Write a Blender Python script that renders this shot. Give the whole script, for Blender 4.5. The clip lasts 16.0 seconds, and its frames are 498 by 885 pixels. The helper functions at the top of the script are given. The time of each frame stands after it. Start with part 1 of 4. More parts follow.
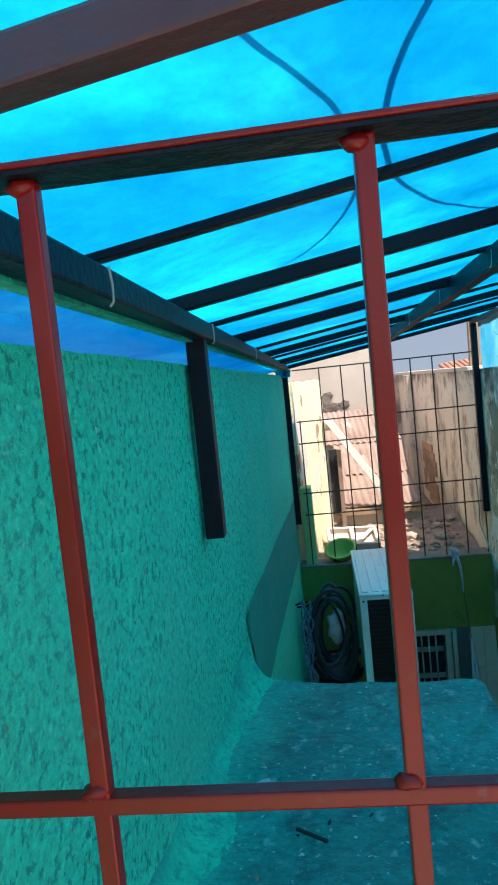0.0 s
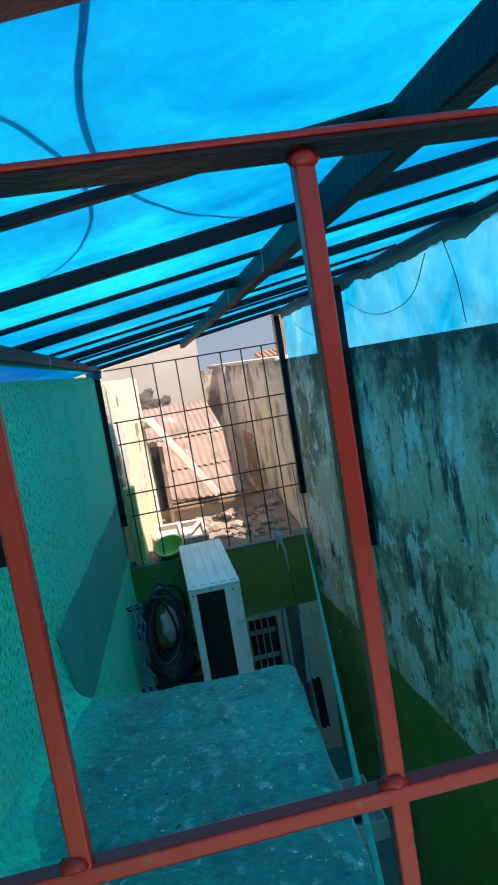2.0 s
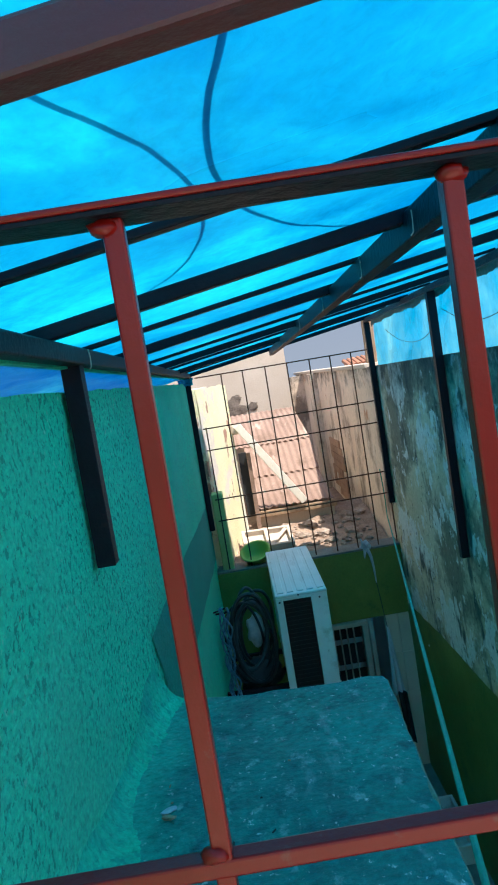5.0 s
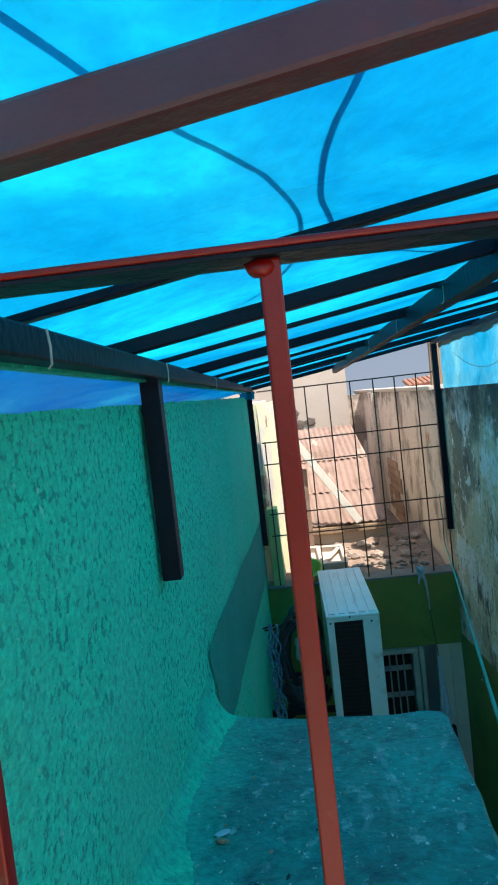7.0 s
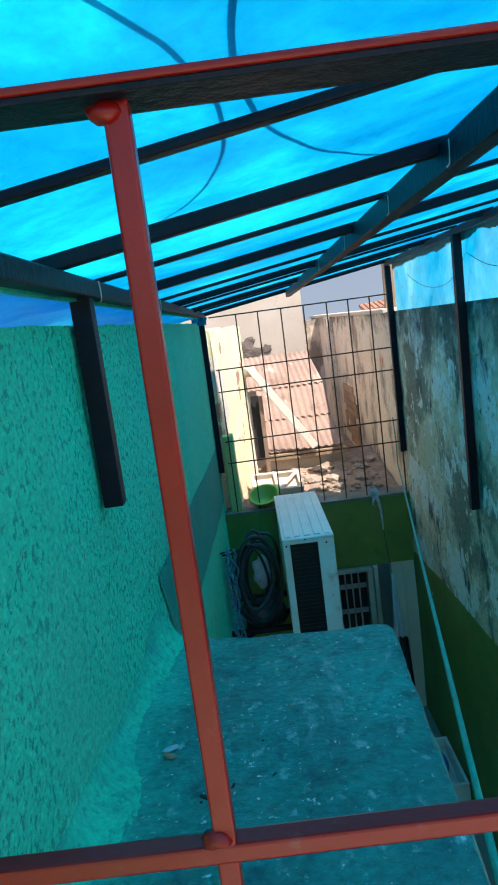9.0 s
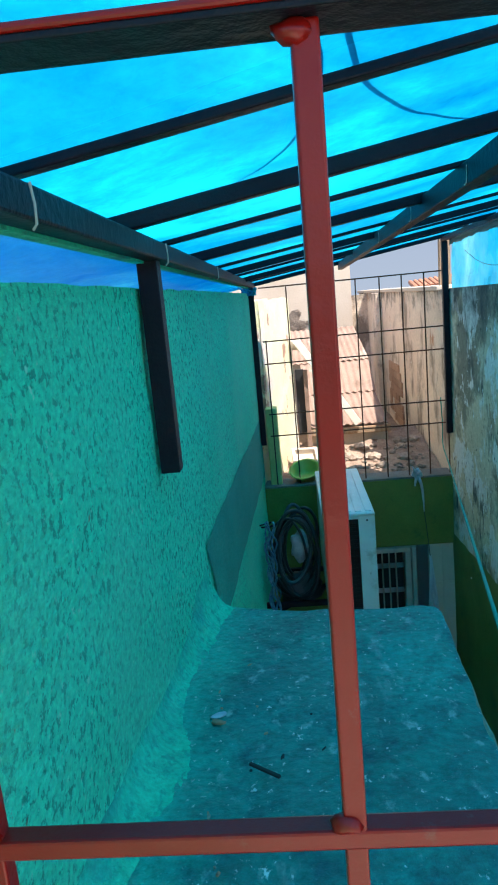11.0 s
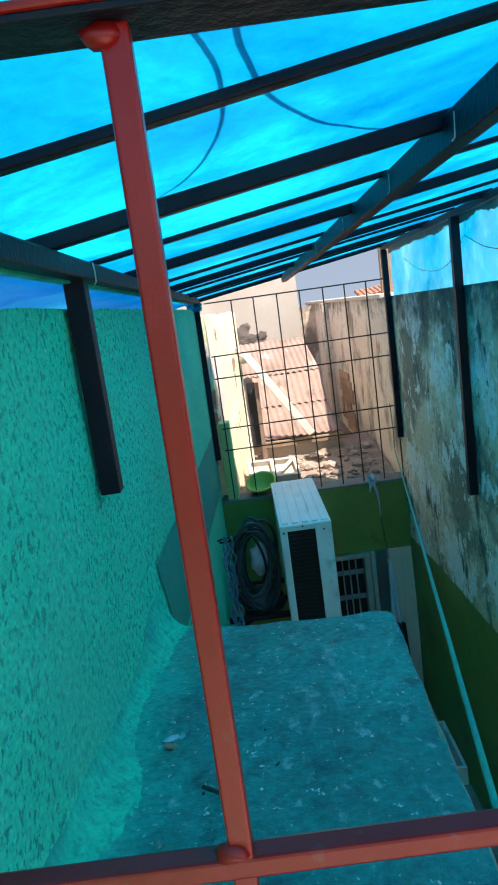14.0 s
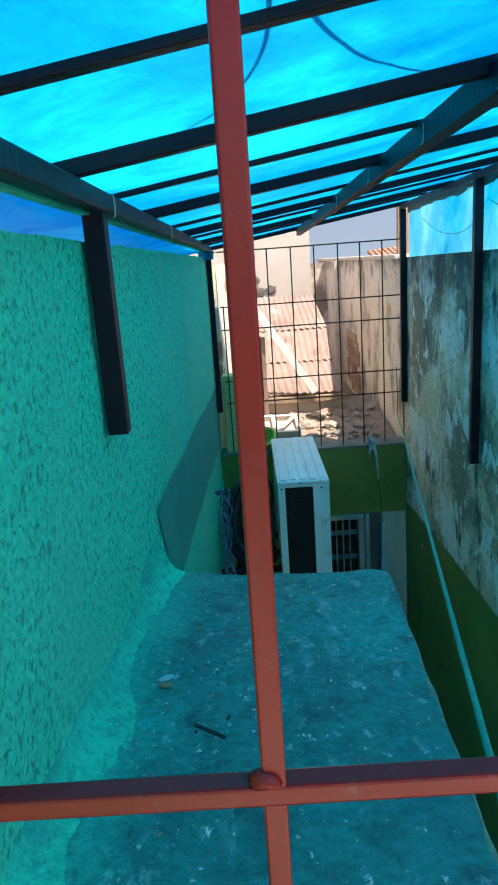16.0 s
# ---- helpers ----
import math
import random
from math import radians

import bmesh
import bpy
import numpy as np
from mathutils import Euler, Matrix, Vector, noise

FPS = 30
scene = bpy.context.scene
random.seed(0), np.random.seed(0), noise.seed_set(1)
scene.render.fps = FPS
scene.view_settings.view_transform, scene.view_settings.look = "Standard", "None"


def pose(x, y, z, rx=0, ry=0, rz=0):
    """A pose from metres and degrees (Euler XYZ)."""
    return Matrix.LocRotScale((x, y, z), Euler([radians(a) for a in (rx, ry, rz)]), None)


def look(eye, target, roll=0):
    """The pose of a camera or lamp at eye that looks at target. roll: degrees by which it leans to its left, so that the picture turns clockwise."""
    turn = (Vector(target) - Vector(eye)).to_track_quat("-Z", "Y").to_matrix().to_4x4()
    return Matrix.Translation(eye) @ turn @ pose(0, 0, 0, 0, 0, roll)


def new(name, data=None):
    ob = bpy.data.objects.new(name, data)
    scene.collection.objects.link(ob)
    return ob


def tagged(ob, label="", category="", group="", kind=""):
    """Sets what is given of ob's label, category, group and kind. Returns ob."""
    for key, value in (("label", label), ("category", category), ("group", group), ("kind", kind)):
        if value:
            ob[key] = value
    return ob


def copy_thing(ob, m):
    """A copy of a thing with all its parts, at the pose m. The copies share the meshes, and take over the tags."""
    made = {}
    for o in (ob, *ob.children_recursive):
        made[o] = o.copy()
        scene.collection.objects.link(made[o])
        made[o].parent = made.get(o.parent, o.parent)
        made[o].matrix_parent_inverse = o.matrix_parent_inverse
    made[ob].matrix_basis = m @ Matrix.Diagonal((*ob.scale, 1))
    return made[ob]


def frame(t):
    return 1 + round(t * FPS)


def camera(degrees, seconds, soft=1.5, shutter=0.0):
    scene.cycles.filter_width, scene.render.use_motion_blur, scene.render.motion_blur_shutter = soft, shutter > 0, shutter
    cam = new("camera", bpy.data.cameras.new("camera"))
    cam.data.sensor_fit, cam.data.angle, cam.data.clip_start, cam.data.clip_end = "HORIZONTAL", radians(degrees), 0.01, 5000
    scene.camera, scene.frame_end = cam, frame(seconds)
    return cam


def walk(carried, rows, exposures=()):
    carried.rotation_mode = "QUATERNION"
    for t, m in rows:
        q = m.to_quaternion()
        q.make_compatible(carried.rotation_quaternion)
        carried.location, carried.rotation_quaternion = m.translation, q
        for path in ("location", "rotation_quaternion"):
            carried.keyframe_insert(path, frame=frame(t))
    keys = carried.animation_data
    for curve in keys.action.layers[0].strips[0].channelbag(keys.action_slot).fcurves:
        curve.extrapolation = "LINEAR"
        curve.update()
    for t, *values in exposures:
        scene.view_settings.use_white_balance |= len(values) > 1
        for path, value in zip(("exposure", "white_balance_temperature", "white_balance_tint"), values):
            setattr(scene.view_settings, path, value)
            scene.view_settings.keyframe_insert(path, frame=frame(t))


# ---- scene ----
cam = camera(40.6, 16.0, soft=2.0)
PATH = [
    (0, (0.233, 0.384, 2.798), (0.017, 2.365, 2.634), -5.8),
    (0.5, (0.228, 0.393, 2.8), (0.035, 2.364, 2.52), -4.9),
    (1, (0.238, 0.406, 2.802), (0.15, 2.369, 2.427), -5.9),
    (1.5, (0.288, 0.398, 2.816), (0.46, 2.374, 2.554), -7.7),
    (2, (0.315, 0.396, 2.816), (0.59, 2.361, 2.567), -9.3),
    (2.5, (0.281, 0.401, 2.823), (0.378, 2.387, 2.61), -7.5),
    (3, (0.266, 0.395, 2.821), (0.249, 2.387, 2.636), -7.7),
    (3.5, (0.286, 0.39, 2.822), (0.317, 2.384, 2.668), -8.9),
    (3.7, (0.289, 0.389, 2.823), (0.329, 2.384, 2.685), -9.4),
    (5.8, (0.292, 0.391, 2.821), (0.312, 2.38, 2.608), -9.0),
    (6, (0.281, 0.391, 2.824), (0.272, 2.381, 2.624), -8.3),
    (6.5, (0.259, 0.389, 2.835), (0.174, 2.382, 2.691), -6.4),
    (7, (0.259, 0.399, 2.838), (0.14, 2.392, 2.709), -6.4),
    (7.5, (0.258, 0.411, 2.835), (0.086, 2.398, 2.684), -6.1),
    (8, (0.277, 0.422, 2.826), (0.145, 2.411, 2.666), -7.7),
    (8.2, (0.289, 0.424, 2.82), (0.218, 2.412, 2.614), -8.5),
    (10.3, (0.281, 0.44, 2.815), (0.271, 2.399, 2.412), -7.1),
    (10.5, (0.27, 0.442, 2.814), (0.221, 2.4, 2.406), -6.6),
    (11, (0.248, 0.445, 2.815), (0.106, 2.397, 2.399), -5.3),
    (11.5, (0.225, 0.448, 2.828), (0.032, 2.398, 2.426), -2.4),
    (12, (0.232, 0.455, 2.809), (0.174, 2.393, 2.318), -2.9),
    (12.5, (0.255, 0.452, 2.797), (0.204, 2.386, 2.288), -6.1),
    (13, (0.263, 0.456, 2.796), (0.221, 2.392, 2.3), -6.6),
    (13.5, (0.272, 0.455, 2.802), (0.229, 2.397, 2.327), -7.1),
    (14, (0.281, 0.453, 2.81), (0.265, 2.415, 2.422), -7.8),
    (14.5, (0.322, 0.438, 2.809), (0.434, 2.394, 2.405), -9.1),
    (15, (0.311, 0.437, 2.809), (0.367, 2.398, 2.423), -9.9),
    (15.5, (0.276, 0.453, 2.809), (0.231, 2.407, 2.385), -7.3),
    (16, (0.26, 0.462, 2.798), (0.235, 2.395, 2.283), -4.0),
]
EXPOSURES = [(t, 1.26 + e) for t, e in ((0.0, 0.0), (1.0, 0.1), (1.5, 0.08), (2.0, -0.1), (3.0, -0.1), (3.5, -0.1), (6.0, -0.14), (7.0, -0.14), (8.2, -0.05),
                                        (10.3, 0.14), (11.0, 0.18), (12.5, 0.18), (13.5, 0.18), (14.0, 0.14), (14.5, 0.04), (15.0, 0.08), (15.5, 0.15), (16.0, 0.18))]
walk(cam, [(t, look(eye, target, roll)) for t, eye, target, roll in PATH], EXPOSURES)

# ---- world and sun ----
world = bpy.data.worlds.new("sky")
scene.world = world
world.use_nodes = True
wn = world.node_tree
sky = wn.nodes.new("ShaderNodeTexSky")
sky.sky_type, sky.sun_disc = "NISHITA", False
SUN_DIR = Vector((0.30, -0.28, 0.90)).normalized()
sky.sun_elevation = math.asin(SUN_DIR.z)
sky.altitude, sky.dust_density, sky.ozone_density = 100, 1.6, 1.0
sky.sun_rotation = math.atan2(SUN_DIR.x, SUN_DIR.y)
wn.nodes["Background"].inputs["Strength"].default_value = 0.13
wn.links.new(sky.outputs[0], wn.nodes["Background"].inputs["Color"])
sun = new("sun", bpy.data.lights.new("sun", "SUN"))
sun.data.energy, sun.data.angle, sun.data.color = 4.2, radians(0.53), (1.0, 0.95, 0.86)
sun.matrix_world = look(SUN_DIR * 20, (0, 0, 0))


def glowing_haze():
    m = bpy.data.materials.new("hazy_sky")
    m.use_nodes = True
    n, l = m.node_tree.nodes, m.node_tree.links
    n.remove(n["Principled BSDF"])
    e = n.new("ShaderNodeEmission")
    co, sp, r = n.new("ShaderNodeTexCoord"), n.new("ShaderNodeSeparateXYZ"), n.new("ShaderNodeValToRGB")
    l.new(co.outputs["Generated"], sp.inputs[0])
    l.new(sp.outputs["Z"], r.inputs[0])
    r.color_ramp.elements[0].color = (0.36, 0.42, 0.52, 1)
    r.color_ramp.elements[1].color = (0.22, 0.31, 0.48, 1)
    l.new(r.outputs[0], e.inputs["Color"])
    e.inputs["Strength"].default_value = 0.5
    l.new(e.outputs[0], n["Material Output"].inputs["Surface"])
    return m


M_HAZE = glowing_haze()


# ---- materials ----
def material(name, colour, rough=0.7, metal=0.0, stops=(), scale=8.0, detail=6.0, stretch=(1, 1, 1), bump=0.0, bump_scale=60.0,
             wear=None, wear_scale=3.0, wear_at=0.6, wear_soft=0.08, grain=0.0, island=0.0, spec=0.5, random_ob=0.0, layers=(), mould=None, splash=None):
    """A surface with a large-scale colour mottling, an optional layer of wear, fine grain and relief."""
    m = bpy.data.materials.new(name)
    m.use_nodes = True
    t = m.node_tree
    n, l = t.nodes, t.links
    b = n["Principled BSDF"]
    b.inputs["Roughness"].default_value, b.inputs["Metallic"].default_value = rough, metal
    b.inputs["Specular IOR Level"].default_value = spec
    co = n.new("ShaderNodeTexCoord")
    mp = n.new("ShaderNodeMapping")
    mp.inputs["Scale"].default_value = stretch
    l.new(co.outputs["Object"], mp.inputs[0])

    def tex(s, d=6.0, r=0.6):
        k = n.new("ShaderNodeTexNoise")
        k.inputs["Scale"].default_value, k.inputs["Detail"].default_value, k.inputs["Roughness"].default_value = s, d, r
        l.new(mp.outputs[0], k.inputs["Vector"])
        return k.outputs["Fac"]

    def ramp(src, points):
        r = n.new("ShaderNodeValToRGB")
        e = r.color_ramp.elements
        while len(e) < len(points):
            e.new(0.5)
        for k, (p, c) in zip(e, points):
            k.position, k.color = p, (*c, 1) if len(c) == 3 else c
        l.new(src, r.inputs[0])
        return r.outputs[0]

    def mix(a, c, f, mode="MIX"):
        k = n.new("ShaderNodeMix")
        k.data_type, k.blend_type = "RGBA", mode
        for i, v in ((0, f), (6, a), (7, c)):
            if isinstance(v, bpy.types.NodeSocket):
                l.new(v, k.inputs[i])
            else:
                k.inputs[i].default_value = v if i == 0 else (*v, 1)
        return k.outputs[2]

    col = ramp(tex(scale, detail), [(0.3, colour), *stops] if stops else [(0.3, tuple(0.8 * c for c in colour)), (0.7, tuple(min(1, 1.15 * c) for c in colour))])
    if wear:
        w = ramp(tex(wear_scale, 9.0, 0.68), [(wear_at - wear_soft, (0, 0, 0)), (wear_at + wear_soft, (1, 1, 1))])
        col = mix(col, wear, w)
    for c, sc, at, soft, k in layers:
        mq = n.new("ShaderNodeMapping")
        mq.inputs["Scale"].default_value = k
        l.new(co.outputs["Object"], mq.inputs[0])
        q = n.new("ShaderNodeTexNoise")
        q.inputs["Scale"].default_value, q.inputs["Detail"].default_value, q.inputs["Roughness"].default_value = sc, 8.0, 0.65
        l.new(mq.outputs[0], q.inputs["Vector"])
        col = mix(col, c, ramp(q.outputs["Fac"], [(at - soft, (0, 0, 0)), (at + soft, (1, 1, 1))]))
    if mould:
        c, z0, z1 = mould
        sp = n.new("ShaderNodeSeparateXYZ")
        l.new(co.outputs["Object"], sp.inputs[0])
        ad = n.new("ShaderNodeMath")
        ad.operation = "MULTIPLY_ADD"
        ad.inputs[1].default_value = 0.9
        l.new(tex(7.0, 8.0, 0.7), ad.inputs[0])
        l.new(sp.outputs["Z"], ad.inputs[2])
        mr = n.new("ShaderNodeMapRange")
        mr.inputs["From Min"].default_value, mr.inputs["From Max"].default_value = z0 + 0.45, z1 + 0.45
        l.new(ad.outputs[0], mr.inputs["Value"])
        col = mix(col, c, mr.outputs[0])
    if splash:
        c, reach, soft, ragged, gain = splash
        sp = n.new("ShaderNodeSeparateXYZ")
        l.new(co.outputs["Object"], sp.inputs[0])

        def calc(op, a, b_, c_=0.0):
            k = n.new("ShaderNodeMath")
            k.operation = op
            for i, v in enumerate((a, b_, c_)):
                if isinstance(v, bpy.types.NodeSocket):
                    l.new(v, k.inputs[i])
                else:
                    k.inputs[i].default_value = v
            return k.outputs[0]

        away = calc("MULTIPLY_ADD", tex(26.0, 8.0, 0.72), ragged, sp.outputs["X"])
        away = calc("MULTIPLY_ADD", tex(5.0, 5.0, 0.6), ragged, away)
        mr = n.new("ShaderNodeMapRange")
        mr.interpolation_type = "SMOOTHSTEP"
        mr.inputs["From Min"].default_value, mr.inputs["From Max"].default_value = reach + ragged - soft, reach + ragged + soft
        mr.inputs["To Min"].default_value, mr.inputs["To Max"].default_value = gain, 0.0
        l.new(away, mr.inputs["Value"])
        col = mix(col, c, mr.outputs[0])
    if grain:
        g = ramp(tex(bump_scale * 1.7, 3.0), [(0.25, (1 - grain,) * 3), (0.75, (1 + 0 * grain,) * 3)])
        col = mix(col, g, 1.0, "MULTIPLY")
    if random_ob:
        o = n.new("ShaderNodeObjectInfo")
        col = mix(col, ramp(o.outputs["Random"], [(0, (1 - random_ob,) * 3), (1, (1, 1, 1))]), 1.0, "MULTIPLY")
    if island:
        o = n.new("ShaderNodeNewGeometry")
        col = mix(col, ramp(o.outputs["Random Per Island"], [(0, (1 - island,) * 3), (1, (1, 1, 1))]), 1.0, "MULTIPLY")
    l.new(col, b.inputs["Base Color"])
    if bump:
        k = n.new("ShaderNodeBump")
        k.inputs["Strength"].default_value, k.inputs["Distance"].default_value = min(1.0, bump), 0.01
        l.new(tex(bump_scale, 4.0, 0.65), k.inputs["Height"])
        l.new(k.outputs[0], b.inputs["Normal"])
    return m


# dark teal flecks paint in the shade of stucco pits; brown ones are spots
M_TEAL = material("teal_stucco", (0.022, 0.80, 0.46), 0.9, stops=[(0.5, (0.032, 0.86, 0.51)), (0.72, (0.05, 0.90, 0.56))], scale=2.2, stretch=(1, 0.75, 1),
                  bump=1.0, bump_scale=78, grain=0.40, layers=[((0.010, 0.38, 0.245), 86, 0.56, 0.03, (1, 0.85, 0.85)), ((0.30, 0.88, 0.62), 64, 0.645, 0.03, (1, 0.8, 0.9)), ((0.008, 0.19, 0.14), 82, 0.675, 0.03, (1, 1, 0.85)), ((0.24, 0.20, 0.13), 60, 0.68, 0.025, (1, 0.8, 0.9)), ((0.012, 0.16, 0.12), 26, 0.735, 0.02, (1, 0.7, 0.7)), ((0.10, 0.78, 0.50), 1.3, 0.60, 0.12, (1, 1, 1))])
M_TEAL_DARK = material("darker_teal", (0.014, 0.34, 0.25), 0.9, stops=[(0.7, (0.02, 0.42, 0.31))], scale=3, bump=0.9, bump_scale=80, grain=0.45)
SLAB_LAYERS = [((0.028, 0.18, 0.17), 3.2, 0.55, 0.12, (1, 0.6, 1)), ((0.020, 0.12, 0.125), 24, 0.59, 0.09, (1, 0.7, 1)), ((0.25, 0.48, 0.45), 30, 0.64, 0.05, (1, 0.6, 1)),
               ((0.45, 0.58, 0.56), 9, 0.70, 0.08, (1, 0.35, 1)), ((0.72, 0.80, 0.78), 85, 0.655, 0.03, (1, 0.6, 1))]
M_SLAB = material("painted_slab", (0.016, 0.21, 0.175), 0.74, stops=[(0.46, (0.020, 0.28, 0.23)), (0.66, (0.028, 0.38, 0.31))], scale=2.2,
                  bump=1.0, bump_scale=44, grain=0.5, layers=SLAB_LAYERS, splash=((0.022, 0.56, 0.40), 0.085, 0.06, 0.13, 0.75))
M_FILLET = material("smooth_teal_cement", (0.022, 0.64, 0.38), 0.9, stops=[(0.7, (0.035, 0.74, 0.44))], scale=5, bump=0.9, bump_scale=60, grain=0.38,
                    layers=[((0.022, 0.47, 0.31), 70, 0.57, 0.05, (1, 0.6, 0.8)), ((0.03, 0.40, 0.32), 9, 0.58, 0.10, (1, 0.5, 1)), ((0.02, 0.24, 0.19), 40, 0.66, 0.04, (1, 0.6, 1))])
M_RED = material("red_enamel", (0.19, 0.0035, 0.002), 0.28, stops=[(0.6, (0.24, 0.005, 0.003))], spec=0.32, scale=10, bump=0.06, bump_scale=110,
                 wear=(0.20, 0.06, 0.05), wear_scale=38, wear_at=0.68, wear_soft=0.05, layers=[((0.10, 0.012, 0.008), 70, 0.70, 0.03, (1, 1, 0.4))])
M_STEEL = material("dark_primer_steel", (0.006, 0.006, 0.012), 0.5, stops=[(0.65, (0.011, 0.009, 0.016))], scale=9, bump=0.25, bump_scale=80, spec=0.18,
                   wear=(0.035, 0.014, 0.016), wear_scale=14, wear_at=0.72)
# frame steel for the front beam, skylight put in as a lighter colour
M_STEEL_LIT = material("lit_red_brown_steel", (0.11, 0.026, 0.030), 0.45, stops=[(0.65, (0.15, 0.036, 0.040))], scale=7, bump=0.2, bump_scale=80, spec=0.45,
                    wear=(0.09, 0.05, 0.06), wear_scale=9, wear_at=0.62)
M_RUSTY = material("rusty_mesh_wire", (0.05, 0.018, 0.010), 0.8, stops=[(0.65, (0.11, 0.04, 0.02))], scale=20, bump=0.3, bump_scale=200)
M_OLDWALL = material("weathered_plaster", (0.66, 0.57, 0.38), 0.92, stops=[(0.5, (0.75, 0.66, 0.46)), (0.7, (0.82, 0.74, 0.55))], scale=1.3,
                     bump=1.0, bump_scale=24, grain=0.30, layers=[((0.27, 0.25, 0.18), 2.4, 0.535, 0.04, (1, 0.7, 0.7)), ((0.88, 0.87, 0.80), 4.6, 0.535, 0.010, (1, 0.75, 0.6)), ((0.11, 0.115, 0.10), 6.5, 0.59, 0.035, (1, 0.9, 0.32)),
                                                                  ((0.06, 0.065, 0.055), 30, 0.63, 0.04, (1, 0.7, 0.6)), ((0.40, 0.27, 0.15), 12, 0.665, 0.03, (1, 0.8, 0.5)), ((0.90, 0.89, 0.84), 15, 0.63, 0.012, (1, 0.8, 0.6))],
                     mould=((0.055, 0.07, 0.062), 2.46, 2.80))
M_FARWALL = material("pinkish_yard_plaster", (0.68, 0.53, 0.41), 0.92, stops=[(0.5, (0.76, 0.61, 0.48)), (0.7, (0.80, 0.67, 0.54))], scale=1.8,
                     bump=0.8, bump_scale=28, grain=0.25, layers=[((0.30, 0.23, 0.18), 3.2, 0.58, 0.05, (1, 1, 0.5)), ((0.46, 0.22, 0.12), 2.4, 0.66, 0.03, (1, 1, 1)), ((0.70, 0.62, 0.53), 7, 0.62, 0.02, (1, 1, 0.7))],
                     mould=((0.12, 0.10, 0.085), 2.62, 2.84))
M_GREEN = material("dark_green_paint", (0.16, 0.19, 0.035), 0.66, stops=[(0.5, (0.20, 0.225, 0.042)), (0.7, (0.24, 0.27, 0.06))], scale=3.5, bump=0.35,
                   bump_scale=40, grain=0.2, wear=(0.05, 0.11, 0.03), wear_scale=5, wear_at=0.66)
M_BEIGE = material("beige_wall_tile", (0.74, 0.64, 0.50), 0.45, stops=[(0.7, (0.80, 0.71, 0.58))], scale=5, bump=0.1, bump_scale=60, random_ob=0.12)
M_YGREEN = material("yellow_green_paint", (0.50, 0.58, 0.20), 0.8, stops=[(0.7, (0.60, 0.66, 0.28))], scale=5, bump=0.4, bump_scale=50, grain=0.2)
M_BOUNCE = material("pale_bounce_paving", (0.60, 0.50, 0.42), 0.85, stops=[(0.7, (0.68, 0.58, 0.49))], scale=4, bump=0.3, bump_scale=40, grain=0.2)
M_GROUT = material("cement_screed", (0.22, 0.20, 0.18), 0.95, scale=6, bump=0.6, bump_scale=50, grain=0.3)
M_YELLOW = material("lime_yellow_plaster", (0.80, 0.73, 0.44), 0.9, stops=[(0.6, (0.86, 0.81, 0.54))], scale=3, bump=0.6, bump_scale=45, grain=0.2,
                    layers=[((0.76, 0.66, 0.58), 2.0, 0.55, 0.02, (1, 1, 1)), ((0.44, 0.24, 0.16), 2.8, 0.60, 0.015, (1, 1, 1))])
M_HOUSE = material("off_white_render", (0.48, 0.39, 0.31), 0.9, stops=[(0.7, (0.57, 0.48, 0.40))], scale=1.6, bump=0.3, bump_scale=40, grain=0.12,
                   wear=(0.30, 0.26, 0.22), wear_scale=2.3, wear_at=0.68)
M_CORR = material("fibre_cement", (0.26, 0.165, 0.13), 0.95, stops=[(0.6, (0.33, 0.22, 0.175))], scale=3, bump=0.5, bump_scale=60, grain=0.3,
                  layers=[((0.22, 0.14, 0.105), 6, 0.62, 0.06, (1, 0.4, 1)), ((0.50, 0.38, 0.31), 5, 0.64, 0.05, (1, 0.3, 1))])
M_BRICK = material("bare_clay_brick", (0.46, 0.25, 0.15), 0.95, stops=[(0.7, (0.58, 0.37, 0.25))], scale=8, bump=0.6, bump_scale=50, grain=0.3, random_ob=0.25)
M_DIRT = material("pinkish_rubble_soil", (0.26, 0.17, 0.125), 1.0, stops=[(0.6, (0.40, 0.28, 0.21))], scale=9, bump=1.0, bump_scale=40, grain=0.4)
M_STONE = material("broken_mortar", (0.30, 0.21, 0.16), 0.95, stops=[(0.7, (0.56, 0.44, 0.36))], scale=12, bump=0.7, bump_scale=60, grain=0.3, island=0.4, random_ob=0.35)
M_WHITE = material("aged_white_enamel", (0.70, 0.71, 0.68), 0.42, stops=[(0.7, (0.80, 0.81, 0.78))], scale=6, bump=0.1, bump_scale=40,
                   layers=[((0.50, 0.46, 0.40), 7, 0.62, 0.06, (1, 0.25, 1)), ((0.34, 0.30, 0.25), 26, 0.70, 0.03, (1, 0.4, 1))])
M_BLACK = material("black_plastic", (0.008, 0.009, 0.011), 0.5, scale=10, spec=0.25)
M_HOSE = material("black_hose_rubber", (0.015, 0.018, 0.024), 0.42, scale=16, bump=0.2, bump_scale=120)
M_ROPEBLUE = material("faded_blue_rope", (0.03, 0.10, 0.20), 0.85, stops=[(0.6, (0.16, 0.32, 0.44))], scale=50, bump=0.6, bump_scale=220)
M_CYANROPE = material("turquoise_nylon_cord", (0.005, 0.30, 0.22), 0.6, scale=60, bump=0.4, bump_scale=300)
M_CLOTH = material("white_cotton_cloth", (0.66, 0.68, 0.74), 0.95, stops=[(0.7, (0.76, 0.77, 0.80))], scale=9, bump=0.3, bump_scale=150)
M_GREYCLOTH = material("grey_knotted_rag", (0.30, 0.34, 0.42), 0.95, stops=[(0.6, (0.52, 0.54, 0.58))], scale=30, bump=0.4, bump_scale=180)
